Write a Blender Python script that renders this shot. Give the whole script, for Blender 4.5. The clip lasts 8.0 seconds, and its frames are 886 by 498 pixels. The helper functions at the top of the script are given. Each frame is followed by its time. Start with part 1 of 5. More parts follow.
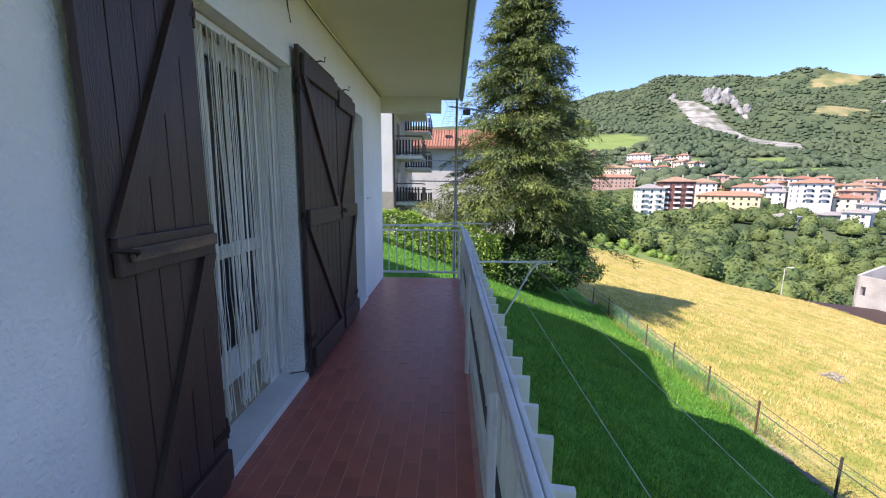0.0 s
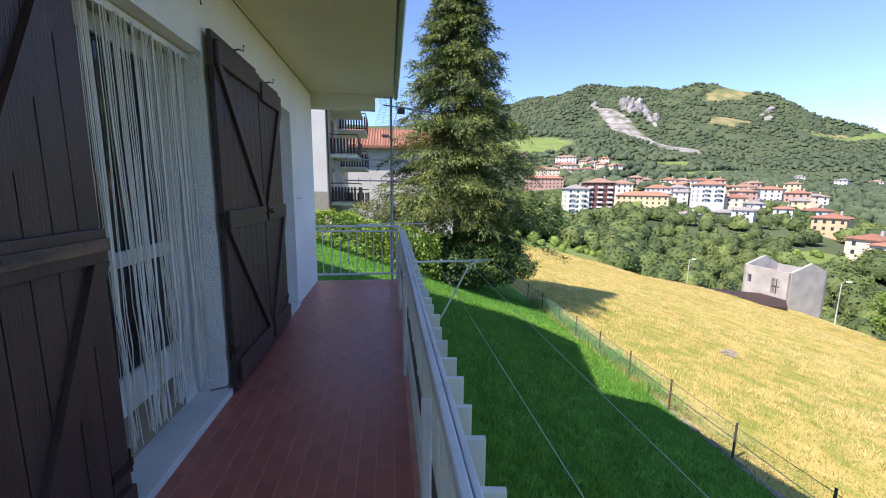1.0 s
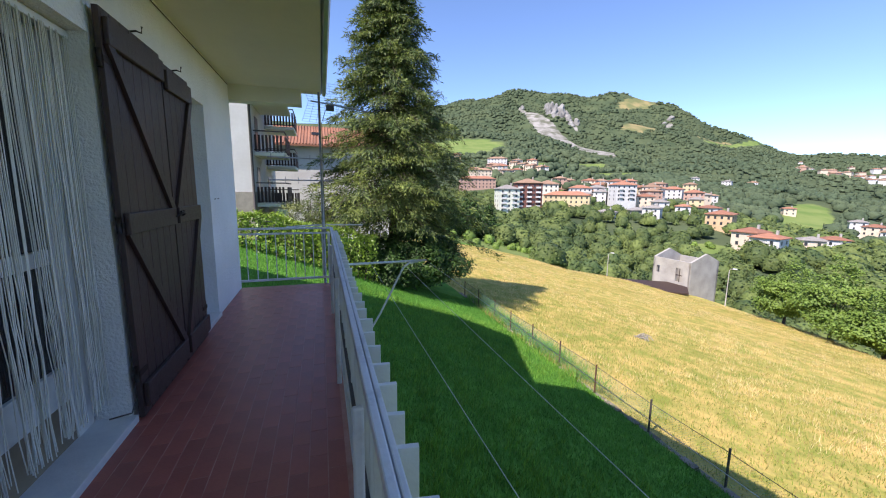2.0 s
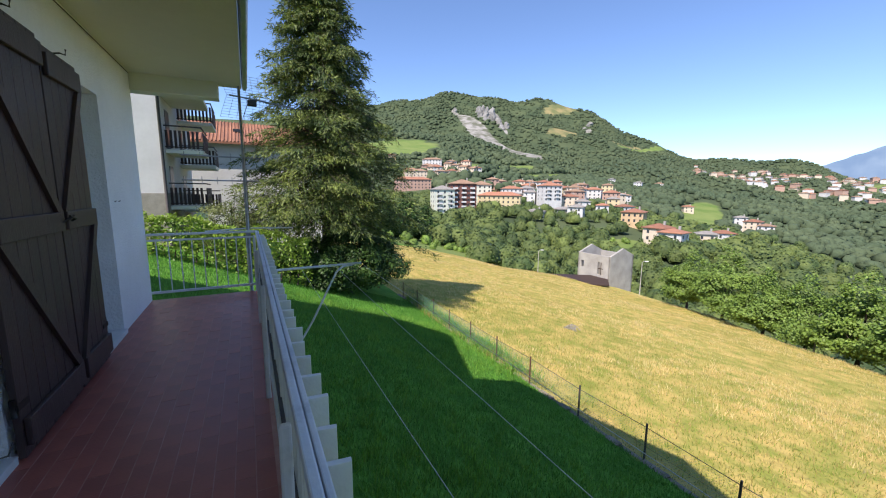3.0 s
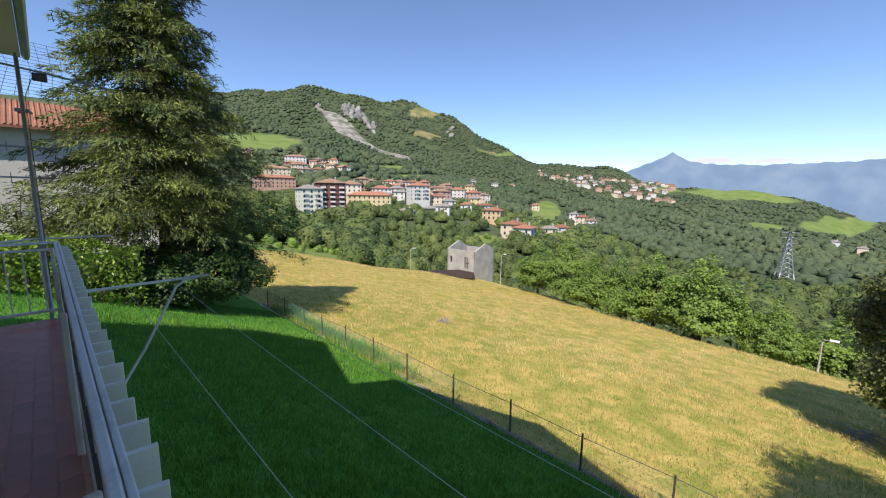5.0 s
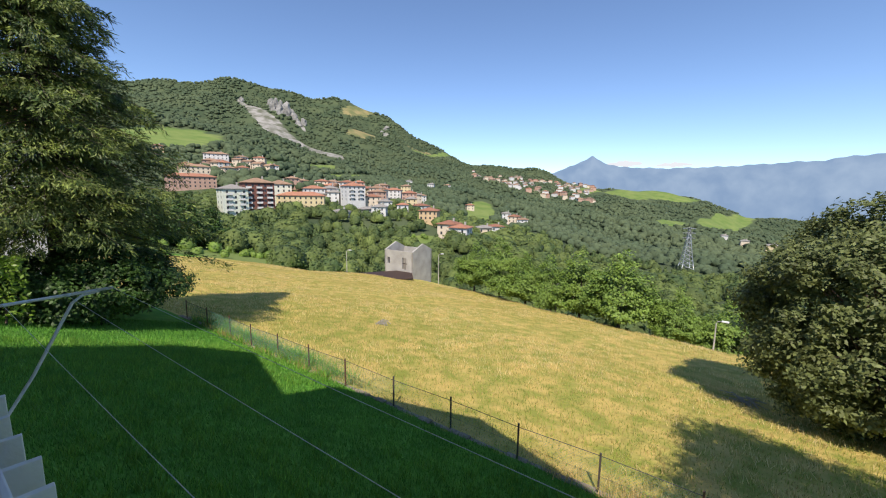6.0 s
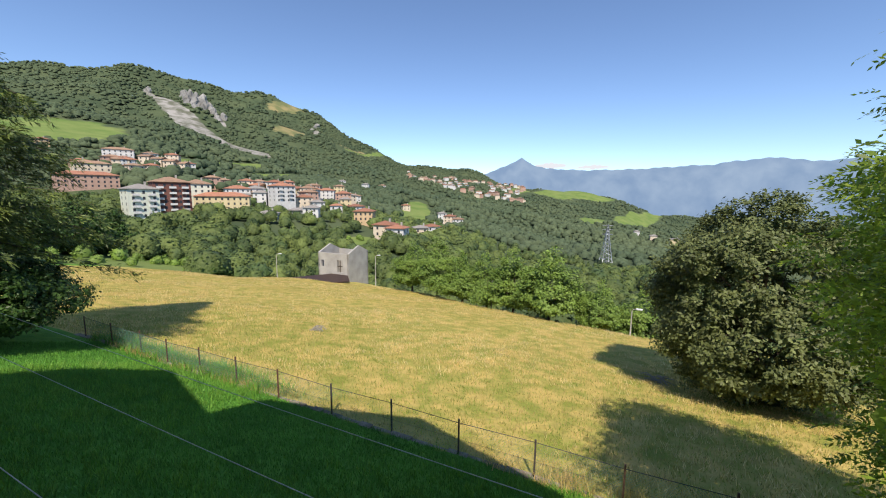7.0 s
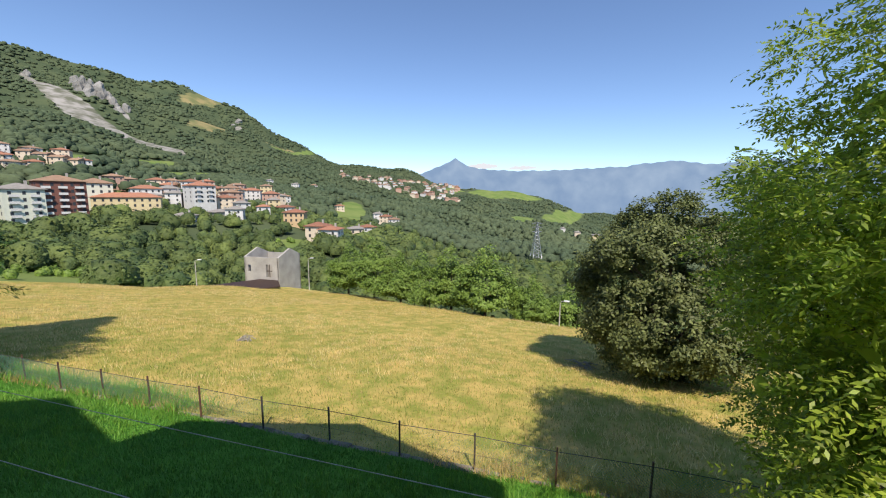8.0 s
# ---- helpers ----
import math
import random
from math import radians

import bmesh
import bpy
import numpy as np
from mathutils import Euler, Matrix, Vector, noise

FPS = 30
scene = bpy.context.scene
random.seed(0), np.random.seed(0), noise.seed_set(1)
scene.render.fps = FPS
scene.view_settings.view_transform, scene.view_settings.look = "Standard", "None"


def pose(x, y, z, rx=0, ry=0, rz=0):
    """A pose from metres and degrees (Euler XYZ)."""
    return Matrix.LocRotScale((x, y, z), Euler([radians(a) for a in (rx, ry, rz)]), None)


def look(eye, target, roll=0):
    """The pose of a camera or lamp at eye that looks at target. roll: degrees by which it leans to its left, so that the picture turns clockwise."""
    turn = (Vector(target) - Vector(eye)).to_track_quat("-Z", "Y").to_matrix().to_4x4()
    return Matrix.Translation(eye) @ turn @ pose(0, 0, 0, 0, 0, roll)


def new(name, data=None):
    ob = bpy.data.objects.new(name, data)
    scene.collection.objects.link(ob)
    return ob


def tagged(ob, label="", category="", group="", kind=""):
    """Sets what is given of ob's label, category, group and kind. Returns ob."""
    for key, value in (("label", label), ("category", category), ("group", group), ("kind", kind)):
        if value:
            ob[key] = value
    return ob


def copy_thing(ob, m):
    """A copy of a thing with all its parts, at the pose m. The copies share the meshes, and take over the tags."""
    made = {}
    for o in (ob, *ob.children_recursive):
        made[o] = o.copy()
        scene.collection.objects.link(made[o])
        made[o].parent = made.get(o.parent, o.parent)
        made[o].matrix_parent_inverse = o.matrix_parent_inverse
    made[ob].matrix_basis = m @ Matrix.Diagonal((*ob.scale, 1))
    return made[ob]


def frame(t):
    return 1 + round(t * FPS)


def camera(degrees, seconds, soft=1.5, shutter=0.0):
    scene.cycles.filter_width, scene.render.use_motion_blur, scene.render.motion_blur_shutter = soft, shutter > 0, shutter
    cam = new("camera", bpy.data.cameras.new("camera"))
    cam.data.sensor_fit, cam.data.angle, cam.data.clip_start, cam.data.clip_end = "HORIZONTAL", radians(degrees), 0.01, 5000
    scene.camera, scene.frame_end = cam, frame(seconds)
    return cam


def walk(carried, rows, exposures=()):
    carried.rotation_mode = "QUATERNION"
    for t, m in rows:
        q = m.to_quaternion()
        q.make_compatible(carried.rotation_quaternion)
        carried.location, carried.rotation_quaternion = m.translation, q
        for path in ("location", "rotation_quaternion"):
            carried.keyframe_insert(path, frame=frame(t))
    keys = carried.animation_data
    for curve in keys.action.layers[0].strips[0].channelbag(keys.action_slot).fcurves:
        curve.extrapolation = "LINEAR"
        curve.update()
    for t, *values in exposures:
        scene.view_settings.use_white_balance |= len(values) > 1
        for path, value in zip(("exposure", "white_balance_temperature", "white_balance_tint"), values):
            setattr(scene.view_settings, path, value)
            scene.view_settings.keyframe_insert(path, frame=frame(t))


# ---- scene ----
EXPOSURES = [(0, 1.34, 6500, 24), (1.5, 1.13, 6500, 22), (3, 0.86, 6600, 17), (3.5, 0.75, 6650, 15), (4.5, 0.64, 6750, 14), (6.5, 0.55, 6900, 13), (8, 0.53, 6900, 13)]
cam = camera(98.6, 8.0, soft=1.1)
PATH = [
    (0, (-0.065, 0.054, 1.494), (-0.103, 2.03, 1.183), 0.6),
    (0.5, (-0.049, 0.072, 1.492), (0.077, 2.044, 1.183), 0.6),
    (1, (-0.031, 0.09, 1.49), (0.246, 2.047, 1.183), 0.7),
    (1.5, (-0.012, 0.109, 1.487), (0.426, 2.036, 1.181), 0.7),
    (3, (0.025, 0.134, 1.488), (0.926, 1.896, 1.192), 0.5),
    (3.5, (0.049, 0.148, 1.491), (1.093, 1.827, 1.195), 0.5),
    (4, (0.066, 0.155, 1.493), (1.247, 1.742, 1.199), 0.5),
    (4.5, (0.071, 0.151, 1.497), (1.381, 1.634, 1.204), 0.6),
    (6, (0.062, 0.111, 1.527), (1.697, 1.227, 1.242), 0.7),
    (6.5, (0.057, 0.103, 1.534), (1.779, 1.079, 1.251), 0.6),
    (7, (0.057, 0.098, 1.54), (1.855, 0.928, 1.26), 0.6),
    (7.5, (0.066, 0.087, 1.544), (1.928, 0.765, 1.266), 0.5),
    (8, (0.077, 0.071, 1.546), (1.988, 0.592, 1.268), 0.4),
]
walk(cam, [(t, look(eye, target, roll)) for t, eye, target, roll in PATH], EXPOSURES)

# ---- light ----
SUN_AZ, SUN_EL = 243.0, 52.0
world = bpy.data.worlds.new("world")
scene.world = world
world.use_nodes = True
wn = world.node_tree
sky = wn.nodes.new("ShaderNodeTexSky")
sky.sky_type = "NISHITA"
sky.sun_disc = False
sky.sun_elevation = radians(SUN_EL)
sky.sun_rotation = radians(SUN_AZ)
sky.altitude = 1600
sky.air_density, sky.dust_density, sky.ozone_density = 1.0, 0.0, 6.0
bg = wn.nodes["Background"]
bg.inputs["Strength"].default_value = 0.132
wn.links.new(sky.outputs[0], bg.inputs["Color"])
sun_data = bpy.data.lights.new("sun", "SUN")
sun_data.energy, sun_data.angle, sun_data.color = 3.9, radians(0.5), (1.0, 0.94, 0.85)
sun = new("sun", sun_data)
sa, se = radians(SUN_AZ), radians(SUN_EL)
sun.matrix_basis = look((0, 0, 30), (-math.sin(sa) * math.cos(se) * 10, -math.cos(sa) * math.cos(se) * 10, 30 - math.sin(se) * 10))


# ---- materials ----
def mat(name, base, second=None, rough=0.7, scale=4.0, bump=0.0, bump_scale=40.0, metal=0.0, spec=0.5, fine=0.25, island=0.0, obrand=0.0, translucent=0.0, stretch=(1, 1, 1), contrast=(0.35, 0.65), depth=0.02):
    """A surface with variation at two scales, between base and second."""
    m = bpy.data.materials.new(name)
    m.use_nodes = True
    nt = m.node_tree
    N, L = nt.nodes, nt.links
    p = N["Principled BSDF"]
    second = second or tuple(c * 0.75 for c in base)
    co = N.new("ShaderNodeTexCoord")
    mp = N.new("ShaderNodeMapping")
    mp.inputs["Scale"].default_value = stretch
    L.new(co.outputs["Object"], mp.inputs["Vector"])
    n1 = N.new("ShaderNodeTexNoise")
    n1.inputs["Scale"].default_value, n1.inputs["Detail"].default_value = scale, 5
    n2 = N.new("ShaderNodeTexNoise")
    n2.inputs["Scale"].default_value, n2.inputs["Detail"].default_value = scale * 11, 3
    for n in (n1, n2):
        L.new(mp.outputs[0], n.inputs["Vector"])
    mx = N.new("ShaderNodeMix")
    mx.data_type = "FLOAT"
    mx.inputs[0].default_value = fine
    L.new(n1.outputs["Fac"], mx.inputs[2])
    L.new(n2.outputs["Fac"], mx.inputs[3])
    rp = N.new("ShaderNodeValToRGB")
    rp.color_ramp.elements[0].position, rp.color_ramp.elements[1].position = contrast
    rp.color_ramp.elements[0].color, rp.color_ramp.elements[1].color = (*second, 1), (*base, 1)
    L.new(mx.outputs[0], rp.inputs[0])
    out = rp.outputs[0]
    if island or obrand:
        rnd = N.new("ShaderNodeNewGeometry").outputs["Random Per Island"] if island else N.new("ShaderNodeObjectInfo").outputs["Random"]
        mr = N.new("ShaderNodeMapRange")
        amt = island or obrand
        mr.inputs["To Min"].default_value, mr.inputs["To Max"].default_value = 1 - amt, 1 + amt
        L.new(rnd, mr.inputs["Value"])
        hs = N.new("ShaderNodeHueSaturation")
        L.new(mr.outputs[0], hs.inputs["Value"])
        L.new(out, hs.inputs["Color"])
        out = hs.outputs[0]
    L.new(out, p.inputs["Base Color"])
    p.inputs["Roughness"].default_value, p.inputs["Metallic"].default_value = rough, metal
    p.inputs["Specular IOR Level"].default_value = spec
    if bump:
        nb = N.new("ShaderNodeTexNoise")
        nb.inputs["Scale"].default_value, nb.inputs["Detail"].default_value = bump_scale, 4
        L.new(mp.outputs[0], nb.inputs["Vector"])
        b = N.new("ShaderNodeBump")
        b.inputs["Strength"].default_value, b.inputs["Distance"].default_value = bump, depth
        L.new(nb.outputs["Fac"], b.inputs["Height"])
        L.new(b.outputs[0], p.inputs["Normal"])
    if translucent:
        tr = N.new("ShaderNodeBsdfTranslucent")
        L.new(out, tr.inputs["Color"])
        ms = N.new("ShaderNodeMixShader")
        ms.inputs[0].default_value = translucent
        L.new(p.outputs[0], ms.inputs[1])
        L.new(tr.outputs[0], ms.inputs[2])
        L.new(ms.outputs[0], N["Material Output"].inputs["Surface"])
    return m


def glass(name, tint, rough=0.05):
    m = bpy.data.materials.new(name)
    m.use_nodes = True
    p = m.node_tree.nodes["Principled BSDF"]
    p.inputs["Base Color"].default_value = (*tint, 1)
    p.inputs["Roughness"].default_value = rough
    p.inputs["Specular IOR Level"].default_value = 0.8
    return m


M = dict(
    plaster=mat("plaster", (0.88, 0.88, 0.87), (0.80, 0.80, 0.79), 0.9, 1.3, 0.7, 50, depth=0.02),
    soffit=mat("soffit", (0.82, 0.79, 0.64), (0.76, 0.73, 0.59), 0.9, 0.8, 0.15, 60),
    tile=mat("tile", (0.46, 0.135, 0.095), (0.35, 0.10, 0.075), 0.34, 3.0, 0.08, 90, obrand=0.09),
    grout=mat("grout", (0.58, 0.32, 0.26), (0.40, 0.18, 0.14), 0.7, 6.0),
    sill=mat("sill", (0.74, 0.74, 0.72), (0.60, 0.60, 0.59), 0.5, 3.0, 0.1, 80),
    shutter=mat("shutter", (0.075, 0.043, 0.039), (0.048, 0.028, 0.026), 0.40, 2.0, 0.25, 30, stretch=(6, 6, 0.6)),
    worn=mat("worn", (0.20, 0.12, 0.07), (0.06, 0.042, 0.036), 0.6, 6.0, 0.3, 40, stretch=(1, 1, 3)),
    iron=mat("iron", (0.03, 0.03, 0.03), (0.06, 0.04, 0.03), 0.5, 20.0, metal=0.6),
    rail=mat("rail", (0.74, 0.76, 0.77), (0.52, 0.54, 0.55), 0.5, 5.0, 0.12, 50, contrast=(0.25, 0.5)),
    picket=mat("picket", (0.76, 0.77, 0.74), (0.60, 0.61, 0.56), 0.6, 4.0, 0.15, 40, contrast=(0.25, 0.5), obrand=0.06),
    string=mat("string", (0.88, 0.86, 0.78), (0.76, 0.74, 0.65), 0.8, 9.0, island=0.12),
    frame=mat("frame", (0.78, 0.78, 0.75), (0.68, 0.68, 0.65), 0.4, 2.0),
    pane=glass("pane", (0.012, 0.012, 0.014)),
    inside=mat("inside", (0.30, 0.24, 0.16), (0.22, 0.17, 0.11), 0.7, 2.0),
    gutter=mat("gutter", (0.55, 0.56, 0.58), (0.42, 0.43, 0.45), 0.4, 4.0, metal=0.7),
    steel=mat("steel", (0.42, 0.43, 0.44), (0.26, 0.25, 0.24), 0.45, 9.0, metal=0.8),
    wire=mat("wire", (0.62, 0.65, 0.62), (0.45, 0.48, 0.45), 0.5, 9.0),
    darkwire=mat("darkwire", (0.05, 0.05, 0.05), (0.09, 0.07, 0.06), 0.6, 9.0),
    rust=mat("rust", (0.16, 0.075, 0.045), (0.09, 0.05, 0.035), 0.8, 12.0, 0.3, 60),
    mesh_green=mat("mesh_green", (0.10, 0.30, 0.24), (0.18, 0.32, 0.28), 0.6, 2.0),
    kerb=mat("kerb", (0.34, 0.28, 0.21), (0.15, 0.12, 0.085), 0.9, 4.0, 0.5, 30),
    bark=mat("bark", (0.13, 0.095, 0.07), (0.07, 0.05, 0.04), 0.9, 8.0, 0.8, 30, stretch=(1, 1, 0.3)),
    # sunlit tips and shaded inner needles are put into the colour as noise
    needle=mat("needle", (0.200, 0.250, 0.046), (0.050, 0.088, 0.026), 0.6, 1.1, island=0.5, translucent=0.28, contrast=(0.40, 0.62)),
    laurel=mat("laurel", (0.060, 0.125, 0.022), (0.028, 0.062, 0.014), 0.5, 0.9, island=0.4, translucent=0.15, spec=0.3),
    hedge=mat("hedge", (0.26, 0.38, 0.04), (0.14, 0.24, 0.03), 0.45, 0.9, island=0.35, translucent=0.3),
    darkleaf=mat("darkleaf", (0.180, 0.208, 0.072), (0.105, 0.132, 0.046), 0.55, 0.6, island=0.4, translucent=0.25, spec=0.3),
    ashleaf=mat("ashleaf", (0.47, 0.57, 0.070), (0.20, 0.31, 0.040), 0.45, 0.55, island=0.45, translucent=0.6),
    rowleaf=mat("rowleaf", (0.21, 0.31, 0.050), (0.135, 0.225, 0.038), 0.6, 0.25, island=0.3, translucent=0.25),
    woodleaf=mat("woodleaf", (0.165, 0.215, 0.050), (0.055, 0.098, 0.028), 0.7, 0.085, island=0.22, translucent=0.2, bump=0.9, bump_scale=1.6, depth=0.5, contrast=(0.38, 0.62)),
    # far foliage greyed: distance haze is put into the leaf colour
    hazeleaf=mat("hazeleaf", (0.098, 0.126, 0.066), (0.062, 0.092, 0.054), 0.9, 0.010, island=0.14, bump=0.6, bump_scale=0.35, depth=1.2, spec=0.1),
    crag=mat("crag", (0.33, 0.32, 0.30), (0.16, 0.155, 0.14), 0.9, 0.05, bump=1.0, bump_scale=0.15, depth=4.0, stretch=(1, 1, .4)),
    grass=mat("grass", (0.145, 0.36, 0.050), (0.088, 0.26, 0.034), 0.6, 0.5, island=0.35, translucent=0.25),
    pale_straw=mat("pale_straw", (0.85, 0.71, 0.36), (0.72, 0.57, 0.25), 0.8, 0.5, island=0.2, translucent=0.5),
    tuft=mat("tuft", (0.20, 0.40, 0.05), (0.13, 0.29, 0.03), 0.6, 0.5, island=0.3, translucent=0.3),
    green_hay=mat("green_hay", (0.34, 0.39, 0.075), (0.22, 0.30, 0.05), 0.8, 0.4, island=0.25, translucent=0.4),
    straw=mat("straw", (0.63, 0.465, 0.19), (0.40, 0.355, 0.092), 0.8, 0.30, island=0.25, translucent=0.45, contrast=(0.38, 0.60)),
    roof=mat("roof", (0.37, 0.165, 0.095), (0.26, 0.12, 0.075), 0.85, 0.6, 0.4, 6, obrand=0.22),
    roof_grey=mat("roof_grey", (0.30, 0.28, 0.25), (0.22, 0.20, 0.18), 0.85, 0.6, 0.3, 6),
    roof_tan=mat("roof_tan", (0.34, 0.215, 0.135), (0.25, 0.155, 0.10), 0.85, 0.6, 0.3, 6, obrand=0.15),
    w_white=mat("w_white", (0.66, 0.65, 0.62), (0.56, 0.55, 0.52), 0.9, 0.5),
    w_mint=mat("w_mint", (0.66, 0.68, 0.56), (0.58, 0.60, 0.49), 0.9, 0.5),
    w_brown=mat("w_brown", (0.20, 0.085, 0.065), (0.16, 0.070, 0.055), 0.9, 0.5),
    w_yellow=mat("w_yellow", (0.66, 0.55, 0.32), (0.56, 0.46, 0.27), 0.9, 0.5),
    w_cream=mat("w_cream", (0.68, 0.58, 0.44), (0.60, 0.50, 0.38), 0.9, 0.5),
    w_orange=mat("w_orange", (0.62, 0.45, 0.27), (0.52, 0.37, 0.21), 0.9, 0.5),
    w_pink=mat("w_pink", (0.52, 0.34, 0.26), (0.44, 0.28, 0.21), 0.9, 0.5),
    concrete=mat("concrete", (0.44, 0.42, 0.38), (0.30, 0.285, 0.26), 0.9, 0.5, 0.3, 5),
    window=mat("window", (0.05, 0.055, 0.065), (0.03, 0.035, 0.04), 0.3, 0.8, spec=0.3),
    darkwood=mat("darkwood", (0.055, 0.030, 0.022), (0.035, 0.02, 0.016), 0.6, 4.0),
    stone=mat("stone", (0.36, 0.33, 0.27), (0.26, 0.24, 0.20), 0.9, 3.0, 0.5, 12),
    white_plastic=mat("white_plastic", (0.75, 0.76, 0.78), (0.66, 0.67, 0.69), 0.4, 3.0),
)


# ---- building helpers ----
def thing(name, m, label, category, group="", kind=""):
    ob = new(name)
    ob.empty_display_size = 0.2
    ob.matrix_basis = m
    return tagged(ob, label, category, group, kind)


def put(name, data, material, parent=None, label=""):
    if material is not None and not data.materials:
        data.materials.append(material)
    ob = new(name, data)
    ob.parent = parent
    return tagged(ob, label)


def part(name, bm, material, parent=None, label=""):
    data = bpy.data.meshes.new(name)
    bm.normal_update()
    bm.to_mesh(data)
    bm.free()
    return put(name, data, material, parent, label)


def np_mesh(name, verts, faces, smooth=False):
    """A mesh from an array of places and an array of triangles or quads."""
    data = bpy.data.meshes.new(name)
    verts, faces = np.asarray(verts, np.float32), np.asarray(faces, np.int32)
    k = faces.shape[1]
    data.vertices.add(len(verts))
    data.vertices.foreach_set("co", verts.ravel())
    data.loops.add(faces.size)
    data.loops.foreach_set("vertex_index", faces.ravel())
    data.polygons.add(len(faces))
    data.polygons.foreach_set("loop_start", np.arange(0, faces.size, k, dtype=np.int32))
    if smooth:
        data.polygons.foreach_set("use_smooth", np.ones(len(faces), bool))
    data.update(calc_edges=True)
    return data


def box(bm, x0, x1, y0, y1, z0, z1, bevel=0.0):
    vs = [bm.verts.new(c) for c in ((x0, y0, z0), (x1, y0, z0), (x1, y1, z0), (x0, y1, z0), (x0, y0, z1), (x1, y0, z1), (x1, y1, z1), (x0, y1, z1))]
    fs = [bm.faces.new([vs[i] for i in f]) for f in ((3, 2, 1, 0), (4, 5, 6, 7), (0, 1, 5, 4), (1, 2, 6, 5), (2, 3, 7, 6), (3, 0, 4, 7))]
    if bevel:
        bmesh.ops.bevel(bm, geom=list({e for f in fs for e in f.edges}), offset=bevel, segments=2, affect="EDGES", profile=0.5)
    return bm


def boxed(*boxes, bevel=0.0):
    bm = bmesh.new()
    for b in boxes:
        box(bm, *b, bevel=bevel)
    return bm


def tube(bm, pts, r, n=6):
    """A round bar along pts; r is a radius or one for each point."""
    pts = [Vector(p) for p in pts]
    rs = r if isinstance(r, (list, tuple)) else [r] * len(pts)
    rings = []
    for i, p in enumerate(pts):
        d = (pts[min(i + 1, len(pts) - 1)] - pts[max(i - 1, 0)]).normalized()
        a = d.cross(Vector((0, 0, 1)) if abs(d.z) < 0.9 else Vector((1, 0, 0))).normalized()
        b = d.cross(a)
        rings.append([bm.verts.new(p + (a * math.cos(2 * math.pi * k / n) + b * math.sin(2 * math.pi * k / n)) * rs[i]) for k in range(n)])
    for u, v in zip(rings, rings[1:]):
        for k in range(n):
            bm.faces.new((u[k], u[(k + 1) % n], v[(k + 1) % n], v[k])).smooth = True
    bm.faces.new(rings[0])
    bm.faces.new(rings[-1][::-1])
    return bm


def prism(bm, outline, y0, y1):
    """An outline in x, z drawn out along y."""
    a = [bm.verts.new((x, y0, z)) for x, z in outline]
    b = [bm.verts.new((x, y1, z)) for x, z in outline]
    bm.faces.new(a)
    bm.faces.new(b[::-1])
    for i in range(len(a)):
        j = (i + 1) % len(a)
        bm.faces.new((a[j], a[i], b[i], b[j]))
    return bm


rng = np.random.default_rng(7)


# ---- the lie of the land ----
AZ = np.array([0, 10, 20, 30, 40, 50, 60, 70, 77, 84, 90, 94, 100, 112, 140, 180, 270, 360.0])
RAD = np.array([110, 160, 220, 350, 450, 600, 900, 1500, 1900, 2600, 4700.0])
# how steeply each ring of the land rises or falls from the house, by direction
VALLEY = [-0.05, -0.09, -0.125, -0.17, -0.21, -0.25, -0.27, -0.29, -0.3, -0.31, -0.31, -0.31, -0.31, -0.31, -0.25, -0.1, 0.02, -0.05]
LOW_SLOPE = [-0.03, -0.06, -0.11, -0.14, -0.15, -0.15, -0.15, -0.23, -0.26, -0.27, -0.28, -0.28, -0.28, -0.28, -0.22, -0.08, 0.03, -0.03]
LOWER_TOWN = [0, -0.03, -0.065, -0.065, -0.068, -0.068, -0.11, -0.15, -0.21, -0.22, -0.225, -0.23, -0.235, -0.235, -0.2, -0.06, 0.04, 0]
UPPER_TOWN = [0.04, 0.02, 0, 0.015, -0.01, -0.028, -0.068, -0.085, -0.135, -0.15, -0.16, -0.165, -0.17, -0.18, -0.16, -0.04, 0.06, 0.04]
TERRACES = [0.07, 0.07, 0.05, 0.06, 0.028, -0.002, -0.045, -0.082, -0.102, -0.12, -0.13, -0.14, -0.148, -0.155, -0.14, -0.03, 0.07, 0.07]
FOREST_EDGE = [0.1, 0.11, 0.108, 0.088, 0.052, 0.022, -0.012, -0.045, -0.065, -0.085, -0.095, -0.112, -0.122, -0.13, -0.12, -0.02, 0.08, 0.1]
MID_SLOPE = [0.13, 0.14, 0.15, 0.14, 0.1, 0.06, 0.028, -0.002, -0.022, -0.042, -0.057, -0.085, -0.098, -0.105, -0.09, 0, 0.1, 0.13]
RIDGE = [0.16, 0.18, 0.222, 0.236, 0.220, 0.152, 0.072, 0.05, 0.023, 0.01, -0.002, -0.043, -0.063, -0.075, -0.06, 0.03, 0.12, 0.16]
BEHIND_RIDGE = [0.1, 0.12, 0.15, 0.16, 0.14, 0.1, 0.05, 0.02, 0, -0.02, -0.03, -0.05, -0.06, -0.06, -0.05, 0.02, 0.08, 0.1]
FAR_VALLEY = [0.04, 0.04, 0.05, 0.05, 0.04, 0.02, 0, -0.02, -0.04, -0.05, -0.05, -0.05, -0.05, -0.05, -0.04, 0.01, 0.04, 0.04]
HORIZON = [0.02, 0.02, 0.02, 0.02, 0.01, 0, -0.02, -0.03, -0.04, -0.04, -0.04, -0.04, -0.04, -0.04, -0.03, 0, 0.02, 0.02]
STEEP = np.stack([VALLEY, LOW_SLOPE, LOWER_TOWN, UPPER_TOWN, TERRACES, FOREST_EDGE, MID_SLOPE, RIDGE, BEHIND_RIDGE, FAR_VALLEY, HORIZON], 1)
CREST_AZ = [0, 15, 24, 30, 37, 45, 50, 58, 70, 83, 93, 112, 130, 180, 300, 360]
